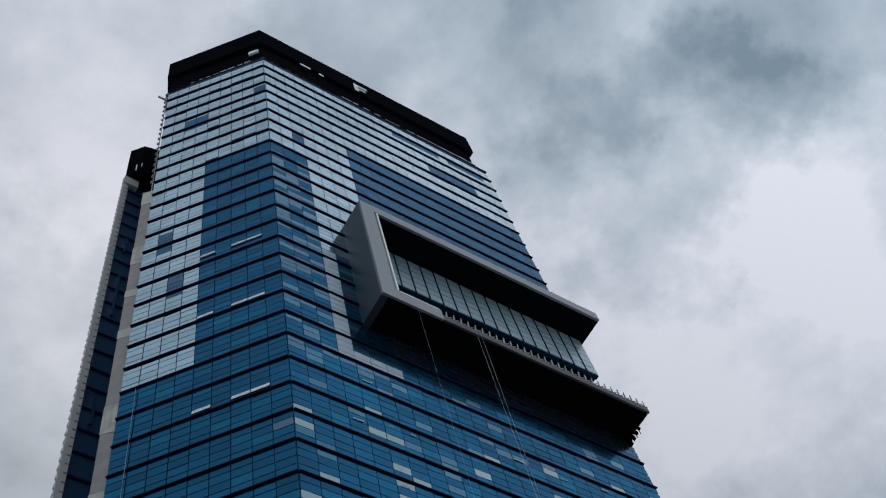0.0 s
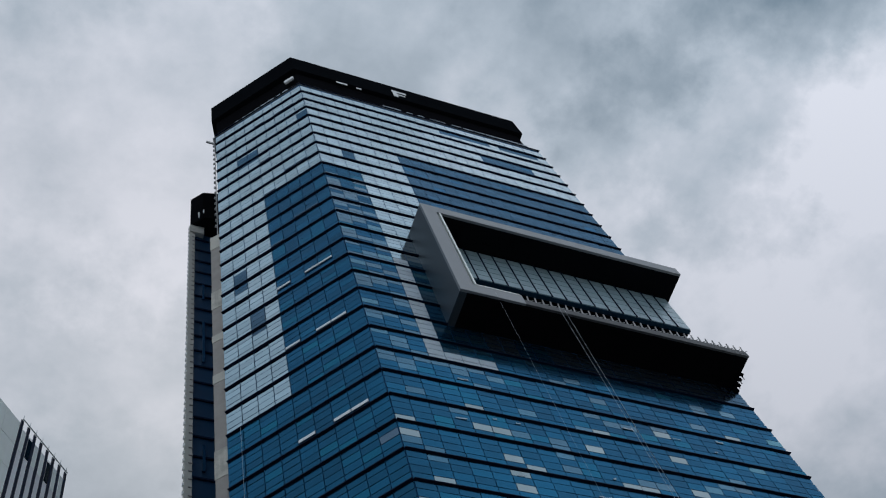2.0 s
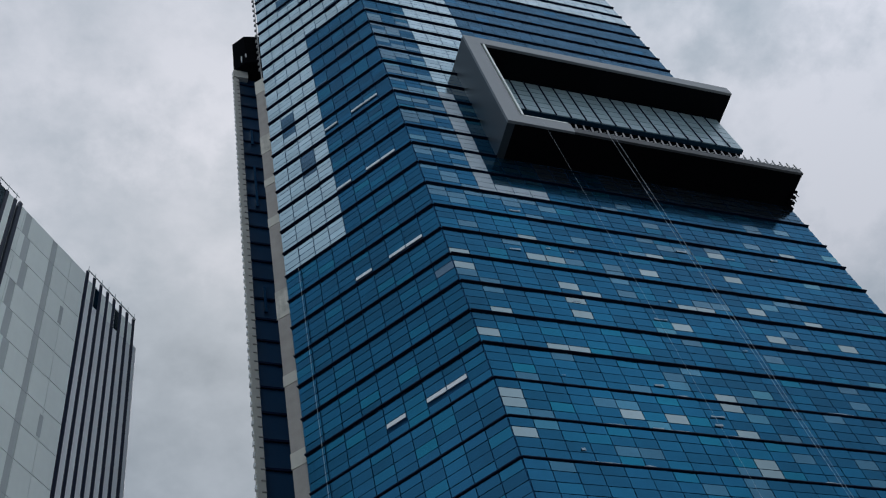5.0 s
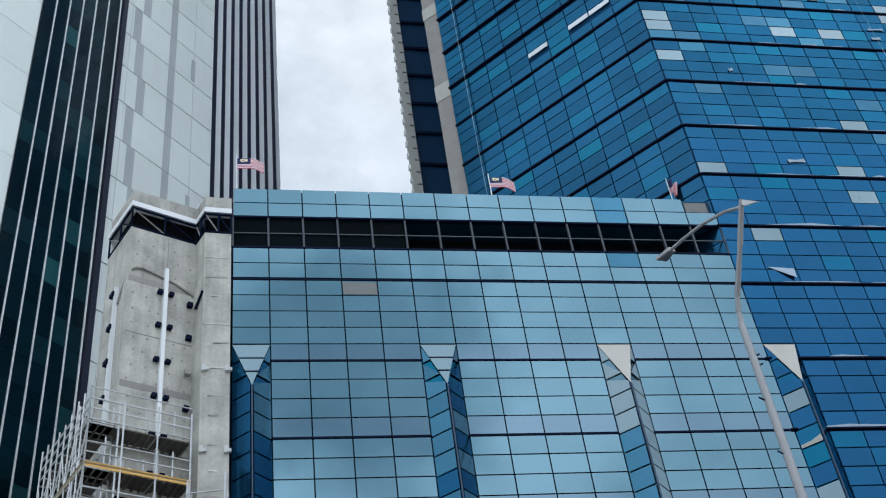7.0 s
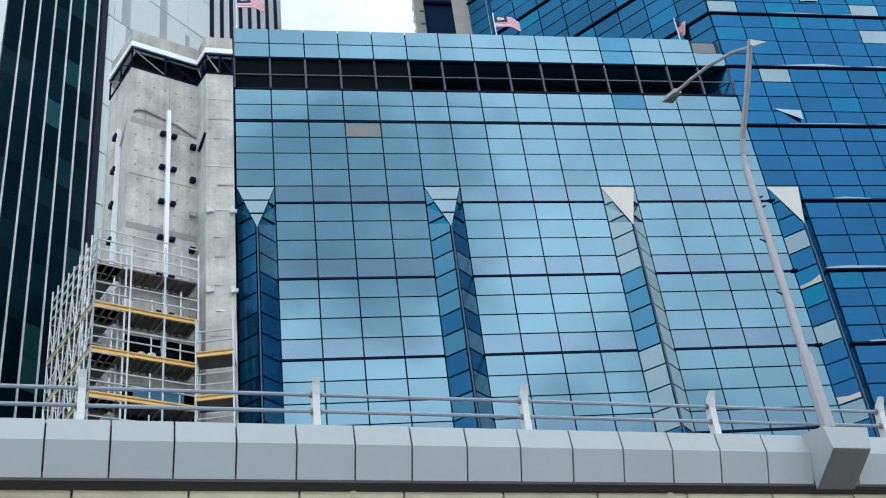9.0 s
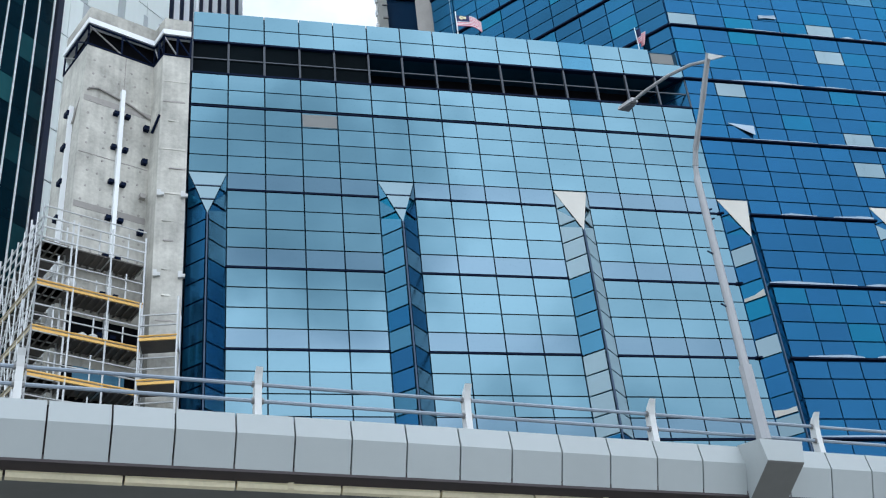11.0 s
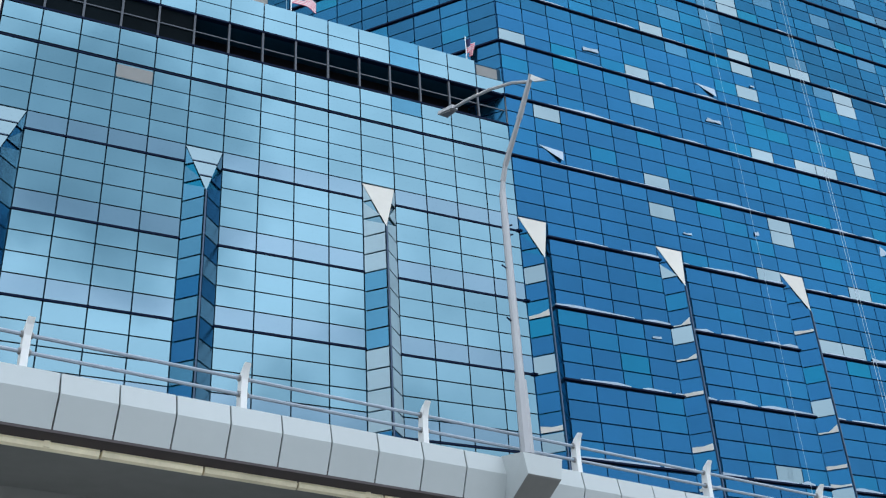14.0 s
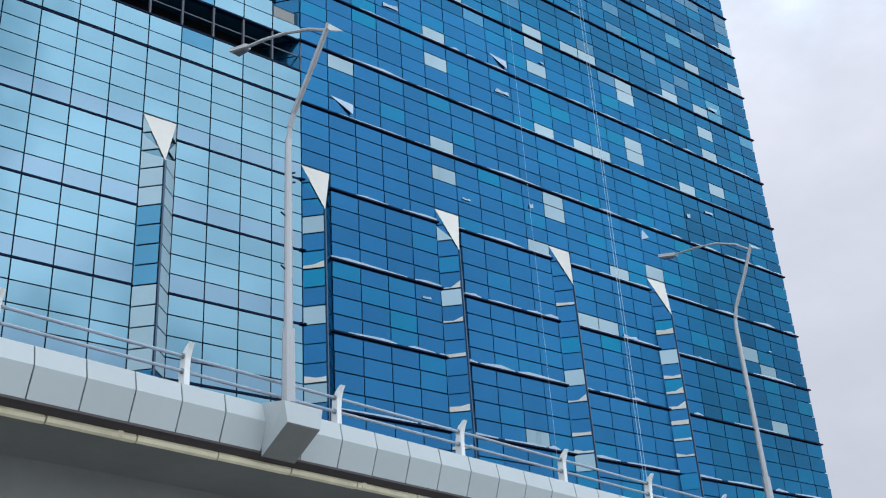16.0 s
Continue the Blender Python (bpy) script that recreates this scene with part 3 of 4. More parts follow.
s.box((AX - 0.15, AY + 0.3, 133), (AX - 0.05, AY + 0.4, 171))
s.box((AX - 1.4, AY + 0.3, 169), (AX, AY + 0.5, 169.6))
tpart("hoist_mast", s, raw_steel, "thin hoist mast on the tower's edge")

# ---- podium ----
pod = thing("podium_block", "pale blue reflective glass podium block", "building", (13, 50, GROUND))
pinv = Matrix.Translation((-13, -50, -GROUND))


def ppart(name, shell, mat, label="", kind=""):
    ob = part(name, shell, mat, pod, label, kind)
    ob.matrix_parent_inverse = pinv
    return ob


XE = XC - 0.05
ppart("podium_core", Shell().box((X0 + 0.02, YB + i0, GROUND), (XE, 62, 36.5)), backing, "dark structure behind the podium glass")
# black block set back: the open floor's inner shade put into its colour
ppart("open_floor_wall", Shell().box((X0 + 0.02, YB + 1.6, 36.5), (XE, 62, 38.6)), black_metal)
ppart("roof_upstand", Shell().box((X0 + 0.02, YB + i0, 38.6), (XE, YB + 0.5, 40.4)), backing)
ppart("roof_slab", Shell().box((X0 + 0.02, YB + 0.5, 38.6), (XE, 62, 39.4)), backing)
for z in LINES[1:8]:
    ppart("floor_ledge", Shell().box((X0, YB - 0.07, z - 0.035), (XC - 0.02, YB + 0.1, z + 0.045)), ledge_mat)
for z in (36.58, 38.58):
    ppart("floor_ledge", Shell().box((X0, YB - 0.07, z - 0.05), (XC - 0.02, YB + 0.2, z + 0.05)), ledge_mat)
for i in range(16):
    ppart("window_mullion", Shell().box((X0 + i * M - 0.05, YB - 0.04, 36.63), (X0 + i * M + 0.05, YB + 0.12, 38.53)), dark_mullion)
ppart("window_rail", Shell().box((X0, YB + 0.0, 37.5), (XC - 0.1, YB + 0.06, 37.56)), dark_mullion)
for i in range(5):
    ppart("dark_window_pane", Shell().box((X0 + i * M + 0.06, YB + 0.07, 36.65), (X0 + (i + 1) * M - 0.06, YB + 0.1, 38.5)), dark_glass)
ppart("boarded_opening", Shell().box((X0 + 14 * M + 0.1, YB + 0.02, 39.6), (X0 + 14.8 * M, YB + 0.1, 40.3)), gold_film, "beige board in an open bay")


# triangular glazed fins on both buildings
def fin(i, owner, ownerinv, filmed):
    xl, xr, xm, yr = X0 + i * M + 0.02, X0 + (i + 1) * M - 0.02, X0 + (i + 0.5) * M, YB - 0.85
    top, tip, low = 30.7, 27.95, 4.0
    def put(ob):
        ob.matrix_parent_inverse = ownerinv
        return ob
    base = Shell()
    base.v = [(xl + 0.05, YB, low), (xr - 0.05, YB, low), (xm, yr + 0.06, low), (xl + 0.05, YB, top - 0.2), (xr - 0.05, YB, top - 0.2), (xm, yr + 0.06, tip - 0.1)]
    base.f = [(0, 1, 2), (3, 5, 4), (0, 2, 5, 3), (2, 1, 4, 5), (1, 0, 3, 4)]
    f = put(part("glass_fin", base, film if filmed or i < 8 else clear_glass, owner, "triangular glazed fin on the facade"))
    cap = Shell()
    cap.v = [(xl, YB - 0.02, top), (xr, YB - 0.02, top), (xm, yr, tip), (xl, YB + 0.03, top + 0.02), (xr, YB + 0.03, top + 0.02)]
    cap.f = [(0, 2, 1), (0, 1, 4, 3), (0, 3, 2), (1, 2, 4)]
    c = part("fin_cap", cap, clear_low if i < 8 else fin_white, f, "pale triangular cap")
    for s_ in (0.33, 0.66) if i < 8 else ():
        z, y, half = top + (tip - top) * s_, YB - 0.02 + (yr - YB) * s_, (xr - xl) / 2 * (1 - s_)
        part("cap_bar", Shell().box((xm - half, y - 0.03, z - 0.02), (xm + half, y + 0.02, z + 0.02)), slate_edge, f)
    e = part("fin_edge", Shell().box((xm - 0.03, yr - 0.04, low), (xm + 0.03, yr + 0.06, tip)), slate_edge, f)
    r = random.Random(i * 7 + 3)
    z = low
    edges = []
    while z < tip + 2.2:
        edges.append(z)
        z += 0.985
    for side, (ax, bx2) in enumerate(((xl, xm), (xr, xm))):
        for a in edges:
            b = a + 0.985
            # the upper edge of the face runs from the wall's top to the tip
            hi = lambda s_: top + (tip - top) * s_ - 0.05
            pts = []
            for s_, zz in ((0.04, a + 0.04), (0.93, a + 0.04), (0.93, b - 0.04), (0.04, b - 0.04)):
                pts.append([s_, min(zz, hi(s_))])
            if a + 0.1 > hi(0.02):
                continue
            if pts[1][1] < a + 0.02:
                pts[1] = pts[2] = [max(0.05, (top - 0.05 - a) / (top - tip)), a + 0.03]
            def at(s_, zz, out):
                x, y = ax + (bx2 - ax) * s_, YB + (yr - YB) * s_
                n = Vector((-0.7 if side == 0 else 0.7, -0.7, 0)) * out
                return (x + n.x, y + n.y, zz)
            sh = Shell().hexa([at(*p, -0.01) for p in pts] + [at(*p, 0.035) for p in pts])
            mat = film if filmed else clear_glass
            q = r.random()
            if i == 10:
                mat = film if a < 17.5 else film_pale if side == 0 and 21.3 < a < 25.6 else louvred
            elif side == 0 and filmed and q < 0.22:
                mat = clear_low
            elif i == 5:
                mat = (film_pale if a > 24.4 or q < 0.25 else film) if side == 0 else (film_pale if q < 0.5 else film)
            elif i == 0:
                mat = film if side == 0 or q < 0.6 else film_pale
            part("fin_pane", sh, mat, f)
            if side == 0 and filmed and 0.22 <= q < 0.62 and a > 8 and pts[2][1] > b - 0.1:
                h1, h2 = r.uniform(0.12, 0.4), r.uniform(0.15, 0.5)
                tp = [(0.05, a + 0.05), (0.5, a + 0.05), (0.92, a + 0.05), (0.92, a + h2), (0.5, a + min(h1, h2) * r.uniform(0.7, 1.1)), (0.05, a + h1)]
                ts, n6 = Shell(), 6
                ts.v = [at(*p, 0.037) for p in tp] + [at(*p, 0.05) for p in tp]
                ts.f = [(0, 1, 4, 5), (1, 2, 3, 4), (7, 6, 11, 10), (8, 7, 10, 9)] + [(j, (j + 1) % n6, n6 + (j + 1) % n6, n6 + j) for j in range(n6)]
                part("torn_film", ts, fin_white, f, "torn pale film hanging on the pane")


for i in (0, 5, 10):
    fin(i, pod, pinv, False)
for i in (15, 20, 25, 30):
    fin(i, tower, inv, True)

# ---- concrete lift core with its steel head ----
core = thing("concrete_core", "bare stained concrete lift core beside the podium", "concrete core", (-2, 45, GROUND))
cinv = Matrix.Translation((2, -45, -GROUND))


def cpart(name, shell, mat, label="", kind="", smooth=False):
    ob = part(name, shell, mat, core, label, kind, smooth)
    ob.matrix_parent_inverse = cinv
    return ob


CP = [(0.30, 41.72), (-0.95, 41.62), (-1.38, 42.56), (-4.37, 41.26), (-5.58, 43.7), (-4.0, 49.0), (0.30, 49.0)]
CI = [(0.30, 42.02), (-0.82, 41.95), (-1.25, 42.9), (-4.25, 41.65), (-5.25, 43.75), (-3.8, 48.8), (0.30, 48.8)]
cpart("core_wall", Shell().prism(CP, GROUND, 37.2), concrete, "bare grey concrete wall with pour lines")
# solid black block: the shade inside the steel head put into its colour
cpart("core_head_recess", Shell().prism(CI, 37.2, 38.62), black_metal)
cpart("core_cap", Shell().prism(CP, 38.62, 39.55), concrete, "concrete cap ring")
CW = [(0.31, 41.6), (-1.0, 41.5), (-1.42, 42.44), (-4.40, 41.13), (-5.70, 43.7), (-4.0, 49.0), (0.31, 49.0)]
cpart("cap_fascia", Shell().prism(CW, 38.45, 38.75), white_panel, "pale steel fascia under the cap")
for (ax, ay), (bx3, by3) in zip(CP[:4], CP[1:5]):
    n = max(2, int(math.hypot(bx3 - ax, by3 - ay) / 1.1))
    for z in (37.22, 38.38):
        cpart("truss_chord", Shell().tube((ax, ay, z), (bx3, by3, z), 0.06), ledge_mat)
    for k in range(n + 1):
        f = k / n
        x, y = ax + (bx3 - ax) * f, ay + (by3 - ay) * f
        cpart("truss_post", Shell().tube((x, y, 37.2), (x, y, 38.45), 0.05), ledge_mat)
        if k < n:
            g = (k + 1) / n
            cpart("truss_brace", Shell().tube((x, y, 37.25), (ax + (bx3 - ax) * g, ay + (by3 - ay) * g, 38.35), 0.04), mullion_mat if k % 2 else ledge_mat)
fa, fb = Vector((-1.38, 42.56, 0)), Vector((-4.37, 41.26, 0))
fu = (fb - fa).normalized()
fn = Vector((fu.y, -fu.x, 0))
if fn.y > 0:
    fn = -fn
# climbing rail, brackets, tie holes and pour lines
mid = fa + fu * 1.45
cpart("climbing_rail", Shell().slab(mid + Vector((0, 0, 22.0)), fu, up, fn, -0.09, 0.09, 0, 13.0, 0.22), white_panel, "white vertical climbing rail")
cpart("side_rail", Shell().slab(Vector((-4.75, 42.0, 22)), Vector((-0.44, 0.9, 0)), up, Vector((-0.9, -0.44, 0)), 0, 0.15, 0, 12.0, 0.2), white_panel)
for k in range(7):
    z = 33.5 - k * 1.9
    for a in (1.18, 1.72):
        cpart("rail_bracket", Shell().slab(mid + Vector((0, 0, z)), fu, up, fn, a - 1.58, a - 1.36, 0, 0.17, 0.24), ledge_mat)
    cpart("wall_bracket", Shell().slab(fa + Vector((0, 0, z - 0.35)), fu, up, fn, 0.12, 0.36, 0, 0.24, 0.22), concrete_dark if k % 3 == 2 else ledge_mat)
    cpart("wall_bracket", Shell().slab(Vector((-4.8, 42.1, z)), Vector((-0.44, 0.9, 0)), up, Vector((-0.9, -0.44, 0)), -0.1, 0.3, 0, 0.22, 0.3), ledge_mat)
rr = random.Random(11)
for k in range(70):
    a, z = 0.35 + (k % 5) * 0.62 + rr.uniform(-0.12, 0.12), 36.3 - (k // 5) * 0.78 + rr.uniform(-0.08, 0.08)
    p = fa + fu * a + Vector((0, 0, z))
    cpart("tie_hole", Shell().tube(p - fn * 0.02, p + fn * 0.012, 0.06, 0.06, 7), concrete_dark)
for k in range(6):
    z = 33.9 - k * 2.9
    cpart("pour_line", Shell().slab(fa + Vector((0, 0, z)), fu, up, fn, 0.02, 3.2, 0, 0.05 if k % 2 else 0.32, 0.012), concrete_dark)
for k in range(11):
    z = 35.6 - k * 1.28 + rr.uniform(-0.2, 0.2)
    x0, x1 = -0.93 + rr.uniform(0, 0.5), 0.28 - rr.uniform(0, 0.4)
    cpart("pour_step", Shell().hexa([(x0, 41.60, z), (x1, 41.70, z), (x1, 41.75, z), (x0, 41.65, z), (x0, 41.61, z + 0.06), (x1, 41.71, z + rr.uniform(0.04, 0.14)), (x1, 41.75, z + 0.1), (x0, 41.65, z + 0.06)]), concrete_dark if k % 3 == 1 else concrete)
cpart("wall_seam", Shell().slab(fa + Vector((0, 0, 34.8)), fu, up, fn, 1.36, 1.4, 0, 2.35, 0.008), concrete_dark)
cpart("lifting_hook", Shell().tube((-0.98, 41.55, 33.5), (-1.3, 42.2, 32.9), 0.06), ledge_mat)
cable = Shell()
pts = [fa + fu * 0.05 + Vector((0, 0, 33.9)), fa + fu * 1.0 + Vector((0, 0, 34.35)), fa + fu * 2.6 + Vector((0, 0, 34.75)), fa + fu * 3.0 + Vector((0, 0, 34.6)), Vector((-4.5, 41.6, 34.2)), Vector((-4.8, 42.0, 33.0))]
for a, b in zip(pts, pts[1:]):
    cable.tube(a + fn * 0.06, b + fn * 0.06, 0.05)
cpart("hanging_cable", cable, concrete_dark, "rusty cable looped over the wall")
for z in (29.0, 24.9):
    for x0, y0 in ((-0.92, 41.46), (0.1, 41.52)):
        cpart("wall_clamp", Shell().box((x0, y0, z), (x0 + 0.16, y0 + 0.2, z + 0.3)).box((x0 + 0.16, y0 + 0.05, z + 0.05), (x0 + 0.3, y0 + 0.2, z + 0.2)), sacking, "small pale clamp on the concrete")

# ---- scaffold round the core ----
scaf = thing("scaffold", "galvanised tube scaffold with yellow toe boards round the core", "scaffold", (-4, 41, GROUND))
sinv = Matrix.Translation((4, -41, -GROUND))


def spart(name, shell, mat, label="", kind=""):
    ob = part(name, shell, mat, scaf, label, kind)
    ob.matrix_parent_inverse = sinv
    return ob


C1, R1, L1 = Vector((-5.2, 39.6, 0)), Vector((-1.25, 41.35, 0)), Vector((-7.6, 44.6, 0))
E0, E1 = Vector((-1.3, 40.4, 0)), Vector((0.15, 40.15, 0))
DECKS = [13.7, 15.6, 17.5, 19.4, 21.3, 23.3]
TOP = 27.0


def bay(a, b, n, depth_dir, levels, top, board):
    u = (b - a) / n
    inner = depth_dir * 1.25
    for k in range(n + 1):
        for off in (Vector((0, 0, 0)), inner):
            p = a + u * k + off
            spart("standard", Shell().tube((p.x, p.y, GROUND), (p.x, p.y, top - rr.uniform(0, 0.5)), 0.042), galv)
        p = a + u * k
        for z in levels:
            spart("transom", Shell().tube((p.x, p.y, z - 0.06), (p.x + inner.x, p.y + inner.y, z - 0.06), 0.035), galv)
    for z in levels:
        for h in (0.12, 0.62, 1.08):
            pa, pb = a + Vector((0, 0, z + h)), b + Vector((0, 0, z + h))
            spart("guard_rail", Shell().tube(pa, pb, 0.035), galv)
        pa, pb = a + inner * 0.1, b + inner * 0.1
        s2 = Shell().hexa([pa + up * (z - 0.03), pb + up * (z - 0.03), pb + inner * 0.8 + up * (z - 0.03), pa + inner * 0.8 + up * (z - 0.03),
                           pa + up * (z + 0.03), pb + up * (z + 0.03), pb + inner * 0.8 + up * (z + 0.03), pa + inner * 0.8 + up * (z + 0.03)])
        spart("deck", s2, plank, "dark scaffold planks")
        if z < 25:
            out = -depth_dir * 0.03
            qa, qb = a + out, b + out
            s3 = Shell().hexa([qa + up * (z - 0.05), qb + up * (z - 0.05), qb - out * 2 + up * (z - 0.05), qa - out * 2 + up * (z - 0.05),
                               qa + up * (z + 0.06), qb + up * (z + 0.06), qb - out * 2 + up * (z + 0.06), qa - out * 2 + up * (z + 0.06)])
            spart("toe_board", s3, board, "yellow toe board" if board is yellow else "grey toe board")
            s4 = Shell().tube(qa + up * (z + 0.14), qb + up * (z + 0.14), 0.04)
            spart("toe_rail", s4, board)


nf = Vector((-(R1 - C1).y, (R1 - C1).x, 0)).normalized()
nl = Vector(((L1 - C1).y, -(L1 - C1).x, 0)).normalized()
bay(C1, R1, 3, nf, DECKS + [25.3], TOP, yellow)
bay(C1, L1, 8, nl, DECKS + [25.3], TOP, worn_board)
bay(E0, E1, 1, Vector((0.1, 1, 0)), DECKS[:-1], 23.4, yellow)
for z in (25.9, 26.4, 26.9):
    spart("guard_rail", Shell().tube(C1 + up * z, R1 + up * z, 0.03), galv)
for k in range(8):
    a, b = C1.lerp(L1, k / 8), C1.lerp(L1, (k + 1) / 8)
    for z in (15.6, 17.5, 19.4, 21.3, 23.3):
        lift = 1.9 if k % 2 else -1.9
        spart("brace", Shell().tube(a + up * (z + max(0, -lift)), b + up * (z + max(0, lift)), 0.03), galv)
for z in DECKS + [25.3]:
    for k in range(14):
        p = C1.lerp(R1, (k + 0.5) / 14)
        spart("joist", Shell().tube(p + up * (z - 0.08), p + nf * 1.15 + up * (z - 0.08), 0.045), plank)
    for f in (0.18, 0.55, 0.83):
        p = C1.lerp(R1, f) + nf * 0.05
        spart("short_post", Shell().tube(p + up * z, p + up * (z + 1.1 + 0.35 * math.sin(z * 7 + f * 9)), 0.034), galv)
    spart("inner_rail", Shell().tube(C1 + nf * 1.2 + up * (z + 0.95), R1 + nf * 1.2 + up * (z + 0.95), 0.03), galv)
for k, z in ((0, 17.5), (1, 19.4), (2, 21.3), (0, 23.3)):
    a, b = C1.lerp(R1, k / 3) + nf * 1.2, C1.lerp(R1, (k + 1) / 3) + nf * 1.2
    spart("brace", Shell().tube(a + up * z, b + up * (z + 1.9), 0.03), galv)
for k, (x, y, z) in enumerate(((-4.3, 41.0, 23.35), (-4.0, 41.1, 23.35), (-3.7, 41.2, 23.35), (-4.1, 41.05, 23.75), (-3.5, 41.25, 21.35), (-3.1, 41.4, 21.35))):
    bm = bmesh.new()
    bmesh.ops.create_icosphere(bm, subdivisions=2, radius=0.28)
    for v in bm.verts:
        v.co *= 1 + 0.18 * noise.noise(v.co * 4 + Vector((k, 0, 0)))
        v.co.z = v.co.z * 1.3 + 0.33
    me = bpy.data.meshes.new("sack")
    bm.to_mesh(me)
    bm.free()
    me.materials.append(sacking)
    ob = new("sack", me)
    ob.location = (x, y, z)
    tagged(ob, "bulging white sack on the scaffold planks", "sack", "sacks on the scaffold")
for a, b, z0, z1 in ((0.3, 2.9, 17.9, 19.1), (0.5, 2.6, 20.0, 20.7)):
    tagged(part("sheeting", Shell().slab(fa + Vector((0, 0, z0)), fu, up, fn, a, b, 0, z1 - z0, 0.05), teal_net, None), "blue plastic sheeting tied to the core", "sheeting")
# black sheets laid on the wall stand in for the shade inside openings
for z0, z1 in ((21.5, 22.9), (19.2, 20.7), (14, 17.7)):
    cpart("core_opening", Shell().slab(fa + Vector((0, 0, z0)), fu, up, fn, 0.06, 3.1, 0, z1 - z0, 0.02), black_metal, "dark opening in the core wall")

# ---- neighbouring white tower ----
wt = thing("white_tower", "white cladded tower with navy vertical fins and dark glass bays", "building", (-5, 75, GROUND))
wtinv = Matrix.Translation((5, -75, -GROUND))


def npart(name, shell, mat, label="", kind=""):
    ob = part(name, shell, mat, wt, label, kind)
    ob.matrix_parent_inverse = wtinv
    return ob


W0, WU = Vector((-1.26, 64.68, 0)), Vector((0.703, 0.711, 0)).normalized()
WN = Vector((WU.y, -WU.x, 0))
WTOP = 100.0


def wp(s_, out=0.0):
    p = W0 + WU * s_ + WN * out
    return (p.x, p.y)


npart("tower_body", Shell().prism([wp(-26, -0.12), wp(7.8, -0.12), wp(7.8, -22), wp(-26, -22)], GROUND, WTOP - 0.3), tile_grey, "grey tower body behind the cladding")
npart("end_wall", Shell().prism([wp(7.8, -0.3), wp(8.9, -0.45), wp(9.45, -0.9), wp(9.55, -5), wp(7.8, -5)], GROUND, WTOP - 2.6), white_panel, "pale rounded end wall")
FL = 3.92
nrow = 25
cols = [(-9.58, -8.95), (-8.95, -8.3), (-7.55, -4.9), (-4.25, -2.2), (-2.2, 0.0)]
for r in range(nrow):
    z1 = WTOP - r * FL
    z0 = z1 - FL
    for c, (a, b) in enumerate(cols):
        jag = 0.42 * ((r * 7 + 3) % 3 - 1) if c in (1, 2) else 0.0
        a2, b2 = (a + (jag if c == 2 else 0), b + (jag if c == 1 else 0))
        npart("cladding_tile", Shell().slab(W0 + up * (z0 + 0.05), WU, up, WN, a2 + 0.02, b2 - 0.02, 0, FL - 0.10, 0.08), tile_mat)
    jag = 0.42 * ((r * 7 + 3) % 3 - 1)
    npart("cladding_tile", Shell().slab(W0 + up * (z0 + 0.02), WU, up, WN, -8.3 + jag, -7.55 + jag, 0, FL - 0.04, 0.05), tile_grey, "grey recessed cladding strip")
    npart("cladding_tile", Shell().slab(W0 + up * (z0 + 0.02), WU, up, WN, -4.88, -4.27, 0, FL - 0.04, 0.05), tile_grey)
    if r % 4 == 2:
        npart("wall_grille", Shell().slab(W0 + up * (z0 + 0.4), WU, up, WN, -2.5, -2.1, 0, 2.6, 0.11), tile_grey)
# fin bay
for k in range(8):
    a = 0.05 + k * 1.05
    npart("navy_fin", Shell().slab(W0 + up * 0, WU, up, WN, a, a + 0.38, 0, WTOP + 0.7, 0.10), navy, "projecting navy fin")
    if k < 7:
        npart("white_strip", Shell().slab(W0 + up * 0, WU, up, WN, a + 0.39, a + 1.04, 0, WTOP - 0.5, 0.05), white_panel)
        npart("top_glass", Shell().slab(W0 + up * (WTOP - 4.0), WU, up, WN, a + 0.48, a + 1.02, 0, 3.2, 0.09), teal_glass if k % 3 == 1 else tile_mat)
    npart("fin_spike", Shell().tube((*wp(a + 0.22, 0.1), WTOP + 0.6), (*wp(a + 0.22, 0.1), WTOP + 1.7), 0.06, 0.02), tile_grey)
npart("roof_rail", Shell().tube((*wp(0, 0.3), WTOP + 0.5), (*wp(7.6, 0.3), WTOP + 0.5), 0.06), tile_grey)
# dark glass bay with white lines
for k in range(6):
    a = -16.86 + k * 1.11
    for r in range(nrow):
        z0 = WTOP - (r + 1) * FL
        if r < 3:
            npart("top_glass", Shell().slab(W0 + up * z0, WU, up, WN, a + 0.04, a + 0.72, 0, FL - 0.05, 0.06), tile_mat if (k + r) % 4 else teal_glass)
            npart("navy_fin", Shell().slab(W0 + up * z0, WU, up, WN, a + 0.74, a + 1.11, 0, FL, 0.14), navy)
        else:
            for h in (0, 1):
                npart("dark_pane", Shell().slab(W0 + up * (z0 + h * FL / 2), WU, up, WN, a + 0.06, a + 1.05, 0, FL / 2 - 0.03, 0.05), teal_glass)
    npart("white_line", Shell().slab(W0 + up * 0, WU, up, WN, a + 1.07, a + 1.15, 0, WTOP - 3 * FL, 0.12), white_panel)
    npart("fin_spike", Shell().tube((*wp(a + 0.92, 0.1), WTOP - 0.1), (*wp(a + 0.92, 0.1), WTOP + 1.2), 0.05, 0.02), tile_grey)
npart("roof_rail", Shell().tube((*wp(-16.8, 0.3), WTOP + 0.4), (*wp(-10.2, 0.3), WTOP + 0.4), 0.05), tile_grey)
npart("navy_fin", Shell().slab(W0 + up * 0, WU, up, WN, -10.02, -9.62, 0, WTOP, 0.3), navy)
for r in range(nrow):
    z0 = WTOP - (r + 1) * FL
    npart("cladding_tile", Shell().slab(W0 + up * (z0 + 0.02), WU, up, WN, -26, -16.92, 0, FL - 0.04, 0.08), tile_mat)

